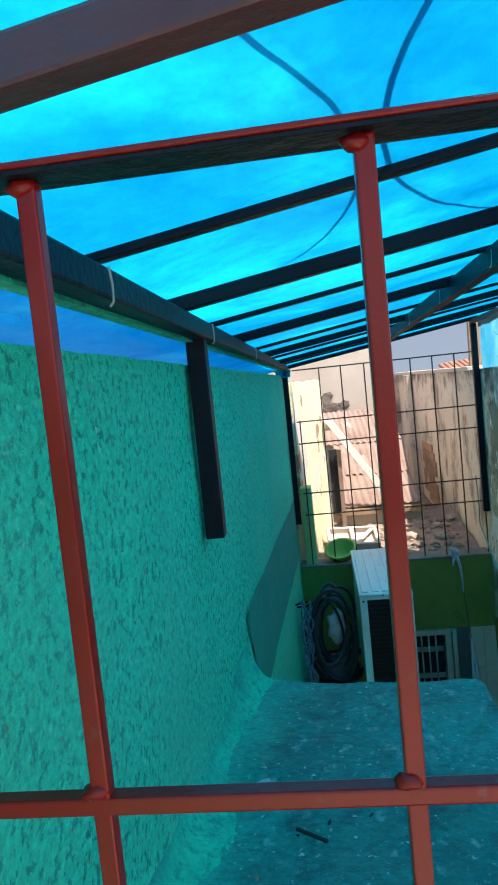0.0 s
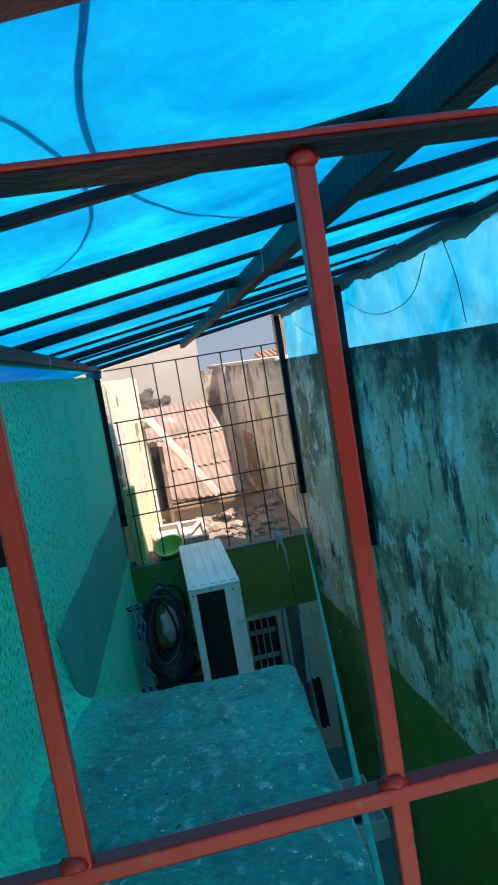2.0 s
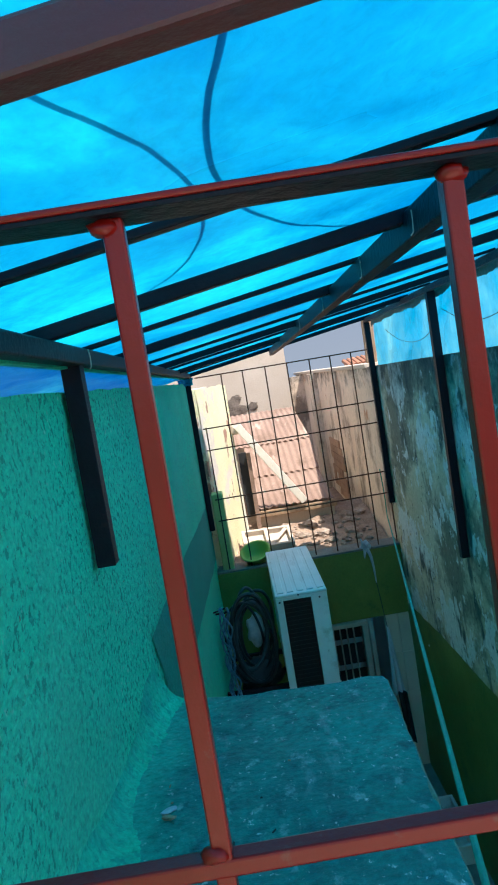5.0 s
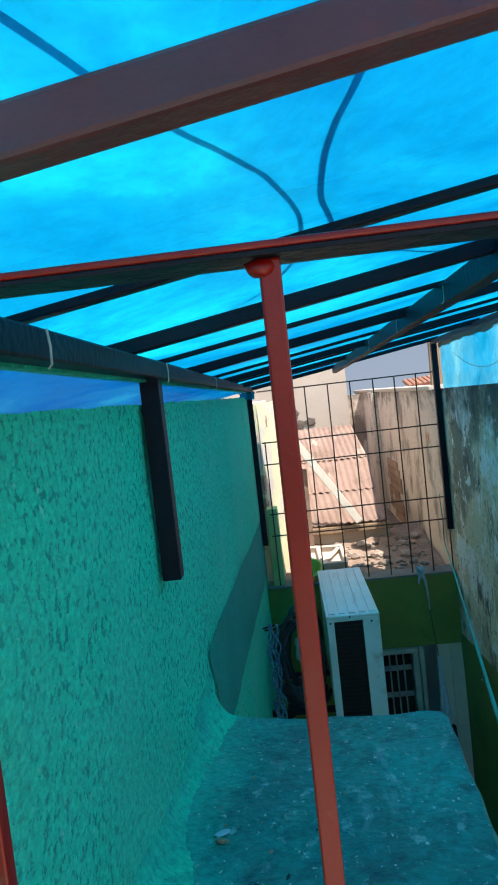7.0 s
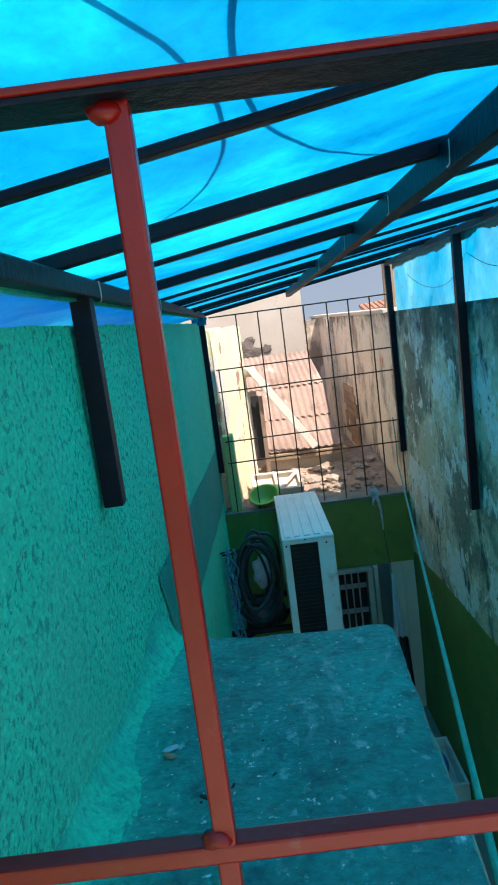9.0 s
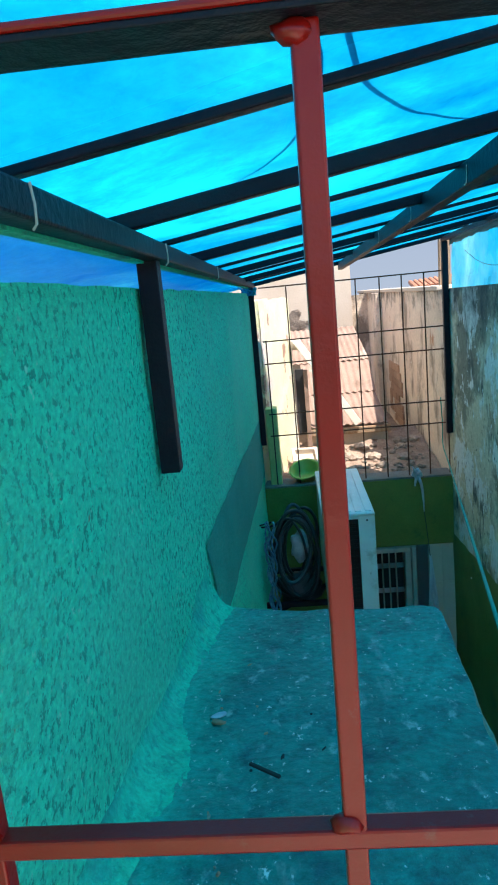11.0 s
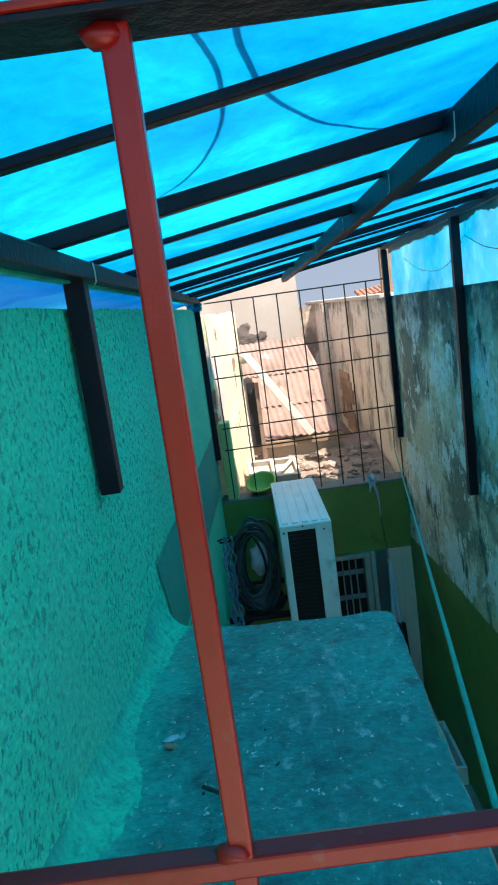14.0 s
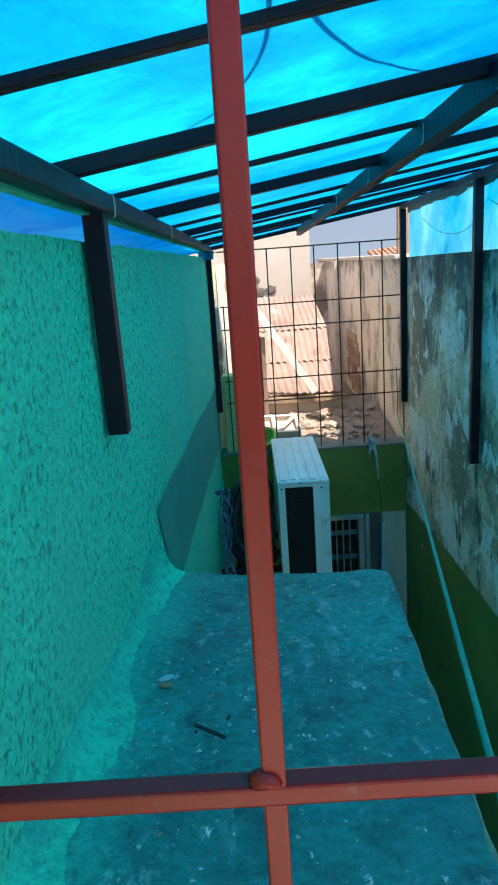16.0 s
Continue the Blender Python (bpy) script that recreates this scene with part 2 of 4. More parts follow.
M_PLANK = material("white_painted_timber", (0.66, 0.60, 0.52), 0.8, stops=[(0.7, (0.76, 0.71, 0.63))], scale=5, stretch=(8, 8, 1), bump=0.3, bump_scale=40,
                   wear=(0.34, 0.24, 0.17), wear_scale=5, wear_at=0.70)
M_TIMBER = material("weathered_timber", (0.27, 0.17, 0.10), 0.9, stops=[(0.7, (0.40, 0.27, 0.18))], scale=6, stretch=(6, 6, 1), bump=0.5, bump_scale=50)
M_LIME = material("lime_green_plastic", (0.34, 0.48, 0.07), 0.35, stops=[(0.7, (0.44, 0.56, 0.12))], scale=5)
M_CRATE = material("dusty_cream_plastic", (0.52, 0.42, 0.34), 0.8, stops=[(0.7, (0.64, 0.54, 0.45))], scale=9, bump=0.3, bump_scale=60, grain=0.3)
M_GREYHOSE = material("grey_garden_hose", (0.05, 0.055, 0.065), 0.5, scale=14, bump=0.2, bump_scale=120)
M_ROT = material("dark_damp_mortar", (0.13, 0.10, 0.08), 0.95, stops=[(0.7, (0.24, 0.19, 0.155))], scale=9, bump=0.8, bump_scale=40, grain=0.4)
M_LIP = material("worn_cement_lip", (0.20, 0.22, 0.15), 0.95, stops=[(0.7, (0.34, 0.33, 0.24))], scale=14, bump=0.6, bump_scale=60, grain=0.3)
M_DARK = material("unlit_interior", (0.02, 0.02, 0.022), 0.9, scale=5)
M_ALU = material("dull_aluminium", (0.46, 0.42, 0.36), 0.55, 0.1, scale=12, bump=0.1, bump_scale=80)
M_CONCRETE = material("grey_concrete", (0.26, 0.25, 0.23), 0.95, stops=[(0.7, (0.36, 0.35, 0.32))], scale=3, bump=0.6, bump_scale=45, grain=0.3)
M_TILE = material("clay_roof_tile", (0.38, 0.17, 0.10), 0.9, scale=8, bump=0.3, bump_scale=40, random_ob=0.3)
M_BLUEPLASTIC = material("blue_plastic", (0.03, 0.10, 0.32), 0.4, scale=8)


def glassy(name, colour, rough):
    m = bpy.data.materials.new(name)
    m.use_nodes = True
    b = m.node_tree.nodes["Principled BSDF"]
    b.inputs["Base Color"].default_value = (*colour, 1)
    b.inputs["Roughness"].default_value = rough
    b.inputs["Transmission Weight"].default_value = 0.85
    return m


M_PANE = glassy("frosted_grey_pane", (0.42, 0.50, 0.54), 0.35)


def tarpaulin(name, tint_a, tint_b, through_share):
    """Woven plastic sheet: part of the light goes through it in its own colour, with creases, weave and cloudy dirt."""
    m = bpy.data.materials.new(name)
    m.use_nodes = True
    t = m.node_tree
    n, l = t.nodes, t.links
    n.remove(n["Principled BSDF"])
    co = n.new("ShaderNodeTexCoord")
    mp = n.new("ShaderNodeMapping")
    mp.inputs["Scale"].default_value = (1.5, 1.1, 1.0)
    mp.inputs["Rotation"].default_value = (0, 0, 0.25)
    l.new(co.outputs["Object"], mp.inputs[0])

    def tex(s, d, r):
        k = n.new("ShaderNodeTexNoise")
        k.inputs["Scale"].default_value, k.inputs["Detail"].default_value, k.inputs["Roughness"].default_value = s, d, r
        k.inputs["Distortion"].default_value = 0.6
        l.new(mp.outputs[0], k.inputs["Vector"])
        return k.outputs["Fac"]

    r = n.new("ShaderNodeValToRGB")
    r.color_ramp.elements[0].position, r.color_ramp.elements[0].color = 0.36, (*tint_a, 1)
    r.color_ramp.elements[1].position, r.color_ramp.elements[1].color = 0.66, (*tint_b, 1)
    mid = r.color_ramp.elements.new(0.53)
    mid.color = (*(0.62 * a + 0.38 * b for a, b in zip(tint_a, tint_b)), 1)
    l.new(tex(1.9, 6, 0.62), r.inputs[0])
    fine = n.new("ShaderNodeValToRGB")
    fine.color_ramp.elements[0].position, fine.color_ramp.elements[0].color = 0.3, (0.80, 0.80, 0.80, 1)
    fine.color_ramp.elements[1].position, fine.color_ramp.elements[1].color = 0.7, (1, 1, 1, 1)
    l.new(tex(34, 5, 0.7), fine.inputs[0])
    mul = n.new("ShaderNodeMix")
    mul.data_type, mul.blend_type = "RGBA", "MULTIPLY"
    mul.inputs[0].default_value = 1.0
    l.new(r.outputs[0], mul.inputs[6])
    l.new(fine.outputs[0], mul.inputs[7])
    bp = n.new("ShaderNodeBump")
    bp.inputs["Strength"].default_value, bp.inputs["Distance"].default_value = 0.4, 0.012
    l.new(tex(9, 6, 0.6), bp.inputs["Height"])
    a, d, g = (n.new("ShaderNodeBsdf" + k) for k in ("Translucent", "Diffuse", "Glossy"))
    g.inputs["Roughness"].default_value = 0.4
    for s in (a, d):
        l.new(mul.outputs[2], s.inputs["Color"])
    for s in (a, d, g):
        l.new(bp.outputs[0], s.inputs["Normal"])
    mx, my = n.new("ShaderNodeMixShader"), n.new("ShaderNodeMixShader")
    mx.inputs[0].default_value = through_share
    l.new(d.outputs[0], mx.inputs[1])
    l.new(a.outputs[0], mx.inputs[2])
    my.inputs[0].default_value = 0.04
    f = n.new("ShaderNodeBsdfRefraction")
    f.inputs["Roughness"].default_value, f.inputs["IOR"].default_value = 0.72, 1.04
    l.new(mul.outputs[2], f.inputs["Color"])
    mf = n.new("ShaderNodeMixShader")
    mf.inputs[0].default_value = 0.29
    l.new(mx.outputs[0], mf.inputs[1])
    l.new(f.outputs[0], mf.inputs[2])
    l.new(mf.outputs[0], my.inputs[1])
    l.new(g.outputs[0], my.inputs[2])
    l.new(my.outputs[0], n["Material Output"].inputs["Surface"])
    return m


M_TARP = tarpaulin("blue_tarpaulin", (0.0, 0.178, 0.41), (0.005, 0.46, 0.68), 0.93)
# paler tint of the blue sheet, with the side strip's sunlight in the colour
M_TARP_SIDE = tarpaulin("brightened_blue_tarpaulin", (0.0, 0.42, 0.74), (0.22, 0.70, 0.82), 0.92)


# ---- building blocks ----
def link(name, bm, mat, parent=None, label="", smooth=False):
    me = bpy.data.meshes.new(name)
    if smooth:
        for f in bm.faces:
            f.smooth = True
    bm.to_mesh(me)
    bm.free()
    for k in (mat if isinstance(mat, (list, tuple)) else [mat]):
        me.materials.append(k)
    ob = new(name, me)
    if parent:
        ob.parent = parent
    if label:
        tagged(ob, label)
    return ob


def part(name, bm, mat, parent, label="", smooth=False):
    return link(name, bm, mat, parent, label, smooth)


def empty(name, at=(0, 0, 0)):
    ob = new(name)
    ob.empty_display_size = 0.05
    return ob


def box(x0, x1, y0, y1, z0, z1, bevel=0.0, bm=None, segments=2):
    bm = bm or bmesh.new()
    r = bmesh.ops.create_cube(bm, size=1, matrix=Matrix.LocRotScale(((x0 + x1) / 2, (y0 + y1) / 2, (z0 + z1) / 2), None, (x1 - x0, y1 - y0, z1 - z0)))
    if bevel:
        es = list({e for v in r["verts"] for e in v.link_edges})
        bmesh.ops.bevel(bm, geom=es, offset=bevel, segments=segments, affect="EDGES", profile=0.5)
    return bm


def bar(a, b, w, h, bevel=0.0, bm=None, up=(0, 0, 1)):
    """A square bar from a to b, w wide and h high."""
    bm = bm or bmesh.new()
    a, b = Vector(a), Vector(b)
    d = (b - a).normalized()
    s = d.cross(Vector(up))
    s = s.normalized() if s.length > 1e-4 else Vector((1, 0, 0))
    u = s.cross(d)
    m = Matrix((s, d, u)).transposed().to_4x4()
    m.translation = (a + b) / 2
    r = bmesh.ops.create_cube(bm, size=1, matrix=m @ Matrix.Diagonal((w, (b - a).length, h, 1)))
    if bevel:
        es = list({e for v in r["verts"] for e in v.link_edges})
        bmesh.ops.bevel(bm, geom=es, offset=bevel, segments=2, affect="EDGES", profile=0.5)
    return bm


def tube(points, radius, sides=8, bm=None, closed=False):
    """A round cord or pipe along points."""
    bm = bm or bmesh.new()
    pts = [Vector(p) for p in points]
    rings = []
    prev = None
    for i, p in enumerate(pts):
        if closed:
            d = pts[(i + 1) % len(pts)] - pts[i - 1]
        else:
            d = pts[min(i + 1, len(pts) - 1)] - pts[max(i - 1, 0)]
        d.normalize()
        ref = prev if prev is not None else (Vector((0, 0, 1)) if abs(d.z) < 0.9 else Vector((1, 0, 0)))
        s = (ref - d * ref.dot(d)).normalized()
        prev = s
        t = d.cross(s)
        rr = radius(i / max(1, len(pts) - 1)) if callable(radius) else radius
        rings.append([bm.verts.new(p + (s * math.cos(k * math.tau / sides) + t * math.sin(k * math.tau / sides)) * rr) for k in range(sides)])
    n = len(rings)
    for i in range(n if closed else n - 1):
        a, b = rings[i], rings[(i + 1) % n]
        for k in range(sides):
            bm.faces.new((a[k], a[(k + 1) % sides], b[(k + 1) % sides], b[k]))
    if not closed:
        bm.faces.new(rings[0][::-1])
        bm.faces.new(rings[-1])
    return bm


def smooth_path(points, steps=8):
    """Points of a soft curve through the given ones."""
    p = [Vector(q) for q in points]
    p = [2 * p[0] - p[1], *p, 2 * p[-1] - p[-2]]
    out = []
    for i in range(1, len(p) - 2):
        for k in range(steps):
            t = k / steps
            out.append(0.5 * (2 * p[i] + (p[i + 1] - p[i - 1]) * t + (2 * p[i - 1] - 5 * p[i] + 4 * p[i + 1] - p[i + 2]) * t * t
                              + (3 * p[i] - p[i - 1] - 3 * p[i + 1] + p[i + 2]) * t ** 3))
    out.append(p[-2])
    return out


def sheet(fn, nu, nv, thick=0.0):
    """A grid surface fn(u, v) with an optional thickness downwards along its normals."""
    bm = bmesh.new()
    g = [[bm.verts.new(fn(i / nu, j / nv)) for j in range(nv + 1)] for i in range(nu + 1)]
    for i in range(nu):
        for j in range(nv):
            bm.faces.new((g[i][j], g[i + 1][j], g[i + 1][j + 1], g[i][j + 1]))
    if thick:
        bm.normal_update()
        bmesh.ops.solidify(bm, geom=bm.faces[:], thickness=thick)
    bm.normal_update()
    return bm


def lump(bm, at, size, seed, squash=(1, 1, 1), cuts=1):
    """An uneven broken lump."""
    r = bmesh.ops.create_icosphere(bm, subdivisions=cuts, radius=1.0)
    q = Euler((seed * 1.7, seed * 2.3, seed * 0.9)).to_matrix()
    for v in r["verts"]:
        k = 1 + 0.45 * noise.noise(v.co * 1.7 + Vector((seed * 3.1, seed, 0)))
        c = q @ v.co
        v.co = Vector(at) + Vector((c.x * squash[0], c.y * squash[1], c.z * squash[2])) * size * k


def nz(x, y, z=0.0, s=1.0):
    return noise.noise(Vector((x * s, y * s, z * s)))


# ---- plan: x across the alley, y along it, z up ----
WALL_R = 1.30        # inner face of the weathered wall
END_Y = 5.00         # face of the green end wall with the mesh on it
GROUND = -0.15
ROOF_Z, ROOF_S, ROOF_Y = 2.953, 0.157, -0.012   # tarpaulin height at x = 0, its rise across and fall along the alley


def roof_z(x, y=1.0):
    return ROOF_Z + ROOF_S * x + ROOF_Y * (y - 1.0)


# ---- setting ----
bm = box(-60, 60, -60, 90, GROUND - 0.5, GROUND)
tagged(link("ground", bm, M_CONCRETE), "grey concrete ground of the narrow alley", "ground", kind="structure")

# stuccoed wall: a fine grid, so that its face is uneven
def left_face(u, v):
    y, z = -1.6 + 6.72 * u, GROUND + (2.850 - GROUND) * v
    edge = 0.006 * nz(y, 3, 0, 9) if v > 0.999 else 0.0
    return Vector((0.006 * nz(y, z, 0, 2.2) + 0.003 * nz(y, z, 5, 9), y, z + edge))

wall_left = empty("wall_left")
tagged(wall_left, "turquoise rough stucco wall along the alley", "wall", kind="structure")
bm = sheet(left_face, 170, 76)
part("stucco_face", bm, M_TEAL, wall_left, smooth=True)
bm = box(-0.16, -0.012, -1.6, 5.12, GROUND, 2.844)
part("wall_core", bm, M_TEAL, wall_left)
bm = box(-0.16, 0.008, 5.118, 5.128, GROUND, 2.82)
part("wall_end", bm, M_YELLOW, wall_left)

# darker teal band on that wall
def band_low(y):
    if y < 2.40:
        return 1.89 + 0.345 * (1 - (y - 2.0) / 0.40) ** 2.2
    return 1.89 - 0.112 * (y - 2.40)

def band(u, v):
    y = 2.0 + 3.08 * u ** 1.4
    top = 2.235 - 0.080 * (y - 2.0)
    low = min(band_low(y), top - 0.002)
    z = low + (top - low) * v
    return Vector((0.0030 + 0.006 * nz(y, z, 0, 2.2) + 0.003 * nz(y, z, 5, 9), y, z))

part("render_patch", sheet(band, 90, 10), M_TEAL_DARK, wall_left, "darker teal patch on the stucco wall", smooth=True)

# sloping canopy slab with a worn lip
def slab_z(y):
    return 2.143 - 0.15 * (y - 1.55)

def slab_top(u, v):
    y = 0.45 + v * (1.89 + 0.10 * (1 - u) ** 2 - 0.45)
    x1 = 0.541 - 0.085 * (1.88 - y) + 0.006 * nz(y, 1, 0, 6) - (0.012 * max(0.0, (y - 1.84) / 0.06) ** 2)
    x = 0.0 + u * x1
    lip = 0.004 * max(0.0, 1 - (1 - u) * 18)
    return Vector((x, y + 0.010 * nz(x, 0, 0, 7) * v, slab_z(y) + 0.006 * nz(x, y, 0, 5) + 0.003 * nz(x, y, 4, 17) - lip))

slab = empty("canopy_slab")
tagged(slab, "turquoise painted concrete canopy slab, worn and stained", "slab", kind="structure")
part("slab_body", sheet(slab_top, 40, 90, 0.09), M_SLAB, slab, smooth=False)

def lip(u):
    y = 0.45 + 1.42 * u
    return Vector((0.541 - 0.085 * (1.88 - y) + 0.006 * nz(y, 1, 0, 6) - 0.001, y, slab_z(y) - 0.008 + 0.003 * nz(y, 3, 0, 14)))

part("worn_lip", tube([lip(i / 90) for i in range(91)], lambda t: 0.0042 + 0.0018 * nz(t, 2, 0, 40), 8), M_LIP, slab, "pale worn cement lip", smooth=True)

def fillet(u, v):
    y = 0.45 + 1.50 * u
    far = max(0.0, (y - 1.5) / 0.45)
    near = min(1.0, max(0.0, (1.62 - y) / 0.42))
    w = 0.026 + 0.046 * near + 0.006 * nz(y, 0, 0, 9) + 0.007 * nz(y, 4, 0, 34) + 0.004 * nz(y, 9, 0, 95) + 0.045 * far
    h = 0.055 + 0.015 * nz(y, 7, 0, 4) + 0.16 * far ** 2
    a = v * math.pi / 2
    base = slab_z(min(y, 1.9)) - 0.002
    return Vector((-0.004 + w * (1 - math.sin(a)), y, base + h * (1 - math.cos(a)) + 0.003 * nz(y, v, 0, 30)))

part("cement_fillet", sheet(fillet, 420, 14), M_FILLET, slab, "smooth turquoise cement fillet", smooth=True)

# weathered wall
def right_face(u, v):
    y, z = 1.05 + 4.0 * u, 1.00 + (2.80 - 1.00) * v
    z0 = z + (0.05 * nz(y, 0, 0, 1.3) if v == 0 else 0) - (0.012 * max(0, y - 2)) * v
    return Vector((WALL_R + 0.006 * nz(y, z, 2, 2.5) + 0.003 * nz(y, z, 5, 11), y, z0))

wall_right = empty("wall_right")
tagged(wall_right, "weathered cream plaster wall with mould and a green base", "wall", kind="structure")
part("plaster_face", sheet(right_face, 150, 40), M_OLDWALL, wall_right, smooth=True)
# core runs on unseen before the plaster face, added to block side light
part("wall_core", box(WALL_R + 0.012, WALL_R + 0.17, 0.30, 5.05, GROUND, 2.76), M_OLDWALL, wall_right)

def right_green(u, v):
    y = 1.05 + 3.97 * u
    top = 1.10 + 0.055 * (4.7 - y) + 0.03 * nz(y, 4, 0, 0.8) + 0.012 * nz(y, 1, 0, 6)
    z = GROUND + (top - GROUND) * v
    return Vector((WALL_R - 0.005 + 0.006 * nz(y, z, 2, 2.5), y, z))

part("green_base", sheet(right_green, 70, 20), M_GREEN, wall_right, "dark green painted base", smooth=True)

# green end wall with its opening, tiled below
wall_end = empty("wall_end")
tagged(wall_end, "dark green end wall under the mesh, beige tiles below", "wall", kind="structure")
part("green_band", box(0.0, WALL_R, END_Y, END_Y + 0.16, 1.01, 1.50, 0.004), M_GREEN, wall_end)
part("coping", box(0.0, WALL_R, END_Y - 0.004, END_Y + 0.17, 1.50, 1.516, 0.005), M_GROUT, wall_end, "stained cement coping")
part("lower_core", box(1.02, WALL_R, END_Y + 0.03, END_Y + 0.16, GROUND, 1.01), M_GROUT, wall_end)
part("lower_core", box(0.0, 0.66, END_Y + 0.0, END_Y + 0.16, GROUND, 1.01), M_GREEN, wall_end)
part("lower_core", box(0.66, 1.02, END_Y + 0.0, END_Y + 0.16, GROUND, 0.30), M_GREEN, wall_end)
for i in range(2):
    for k in range(4):
        x0, z0 = 1.125 + i * 0.0875, 1.006 - (k + 1) * 0.29
        t = part("tile", box(x0 + 0.001, x0 + 0.0865, END_Y + 0.018, END_Y + 0.032, z0 + 0.001, z0 + 0.289, 0.002, segments=1), M_BEIGE, wall_end)

tagged(link("backdrop", box(-150, 150, 180.0, 180.5, -5, 60), M_HAZE), "pale hazy blue sky over the far distance", "sky", kind="structure")

# unseen wall and light-bouncing floor added behind the viewer, and ground of the neighbour's yard
tagged(link("wall_south", box(-1.6, 3.0, -3.2, -3.0, GROUND, 2.5), M_HOUSE), "plain off-white wall added out of view", "wall", kind="structure")
tagged(link("terrace_floor", box(0.02, 1.30, -3.0, 0.34, 1.50, 1.70), M_BOUNCE), "unseen pale floor added to bounce light from behind", "floor", kind="structure")
tagged(link("neighbour_floor", box(-3.0, 4.0, END_Y + 0.16, 16.0, GROUND, 1.40), M_DIRT), "raised earth of the neighbouring yard", "ground", kind="structure")

# neighbour's wall that carries on beyond the mesh
def far_right(u, v):
    y = 5.06 + 5.5 * u
    top = 2.755 + 0.012 * nz(y, 0, 0, 6)
    z = 1.35 + (top - 1.35) * v
    return Vector((WALL_R + 0.012 + 0.010 * nz(y, z, 3, 3), y, z))

far_wall = empty("wall_far")
tagged(far_wall, "pinkish cream yard wall with crumbling plaster", "wall", kind="structure")
part("plaster_face", sheet(far_right, 110, 30), M_FARWALL, far_wall, smooth=True)
part("wall_core", box(WALL_R + 0.03, WALL_R + 0.18, 5.055, 10.6, 1.35, 2.74), M_HOUSE, far_wall)
part("wall_return", box(1.10, WALL_R + 0.03, 9.62, 9.76, 1.35, 2.735), M_FARWALL, far_wall)
part("coping", box(WALL_R - 0.01, WALL_R + 0.20, 5.3, 10.6, 2.752, 2.785, 0.006), M_HOUSE, far_wall, "lime-washed coping")

# ---- roof frame ----
frame_ob = empty("roof_frame")
tagged(frame_ob, "dark red-brown steel roof frame under the tarpaulin", "roof frame")
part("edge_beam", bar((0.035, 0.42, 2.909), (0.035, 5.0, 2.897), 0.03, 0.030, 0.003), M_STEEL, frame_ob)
part("edge_flange", bar((0.012, 0.42, 2.893), (0.012, 5.0, 2.880), 0.016, 0.004), M_FILLET, frame_ob, "flange splashed with turquoise paint")
part("edge_flange", bar((0.004, 0.42, 2.903), (0.004, 5.0, 2.890), 0.004, 0.022), M_FILLET, frame_ob, "flange splashed with turquoise paint")
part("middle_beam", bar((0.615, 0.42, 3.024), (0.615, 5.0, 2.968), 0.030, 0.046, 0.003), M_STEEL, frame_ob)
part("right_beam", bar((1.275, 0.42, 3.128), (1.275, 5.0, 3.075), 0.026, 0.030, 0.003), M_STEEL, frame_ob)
part("front_beam", bar((-0.03, 0.708, roof_z(-0.03, 0.708) - 0.013), (1.31, 0.708, roof_z(1.31, 0.708) - 0.013), 0.024, 0.026, 0.003), M_STEEL_LIT, frame_ob, "red-brown front beam, colour lightened for the skylight on it")
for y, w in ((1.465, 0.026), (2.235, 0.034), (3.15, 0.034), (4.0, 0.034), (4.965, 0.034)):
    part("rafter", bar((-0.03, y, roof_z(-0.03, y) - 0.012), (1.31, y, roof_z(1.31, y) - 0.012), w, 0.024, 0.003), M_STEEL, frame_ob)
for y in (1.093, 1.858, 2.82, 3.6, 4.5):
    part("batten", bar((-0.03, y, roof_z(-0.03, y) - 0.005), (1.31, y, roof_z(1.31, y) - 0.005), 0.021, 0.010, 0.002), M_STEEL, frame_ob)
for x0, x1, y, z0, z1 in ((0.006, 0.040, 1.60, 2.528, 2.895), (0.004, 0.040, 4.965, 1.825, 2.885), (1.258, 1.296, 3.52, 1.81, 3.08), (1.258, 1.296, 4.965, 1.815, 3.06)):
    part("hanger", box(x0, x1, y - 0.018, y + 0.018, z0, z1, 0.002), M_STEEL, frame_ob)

# short bent wire ties on the beams
for k, (x, y, z) in enumerate(((0.052, 1.00, 2.905), (0.052, 1.62, 2.903), (0.052, 2.5, 2.900), (0.598, 1.79, 3.005), (0.598, 1.40, 3.010), (0.598, 2.36, 2.998), (0.598, 3.0, 2.99))):
    bm = tube([(x + 0.001, y, z + 0.016), (x + 0.002, y + 0.002, z), (x + 0.001, y + 0.003, z - 0.016), (x - 0.003, y + 0.004, z - 0.02)], 0.0012, 6)
    part("cable_tie", bm, M_ALU, frame_ob, "pale plastic cable tie")

# tarpaulin
def tarp_top(u, v):
    x, y = -0.85 + 2.19 * u, 0.20 + 4.83 * v
    sag = 0.006 * nz(x, y, 0, 2.5) + 0.003 * nz(x * 0.6, y * 2.2, 3, 7)
    return Vector((x, y, roof_z(x, y) + 0.002 + max(0.0, sag)))

tarp = tagged(link("tarpaulin", sheet(tarp_top, 90, 180), M_TARP, smooth=True), "translucent blue plastic tarpaulin stretched over the steel frame", "tarpaulin")

# extra sheet under the roof sheet, added to dim the strip past the wall
def tarp_dimming(u, v):
    x, y = -0.84 + 0.80 * u, 0.22 + 4.80 * v
    return Vector((x, y, roof_z(x, y) - 0.006 - 0.016 * (0.5 + 0.5 * nz(x * 2.0, y * 0.5, 2, 3)) - 0.010 * abs(nz(x * 4, y * 1.2, 7, 4))))

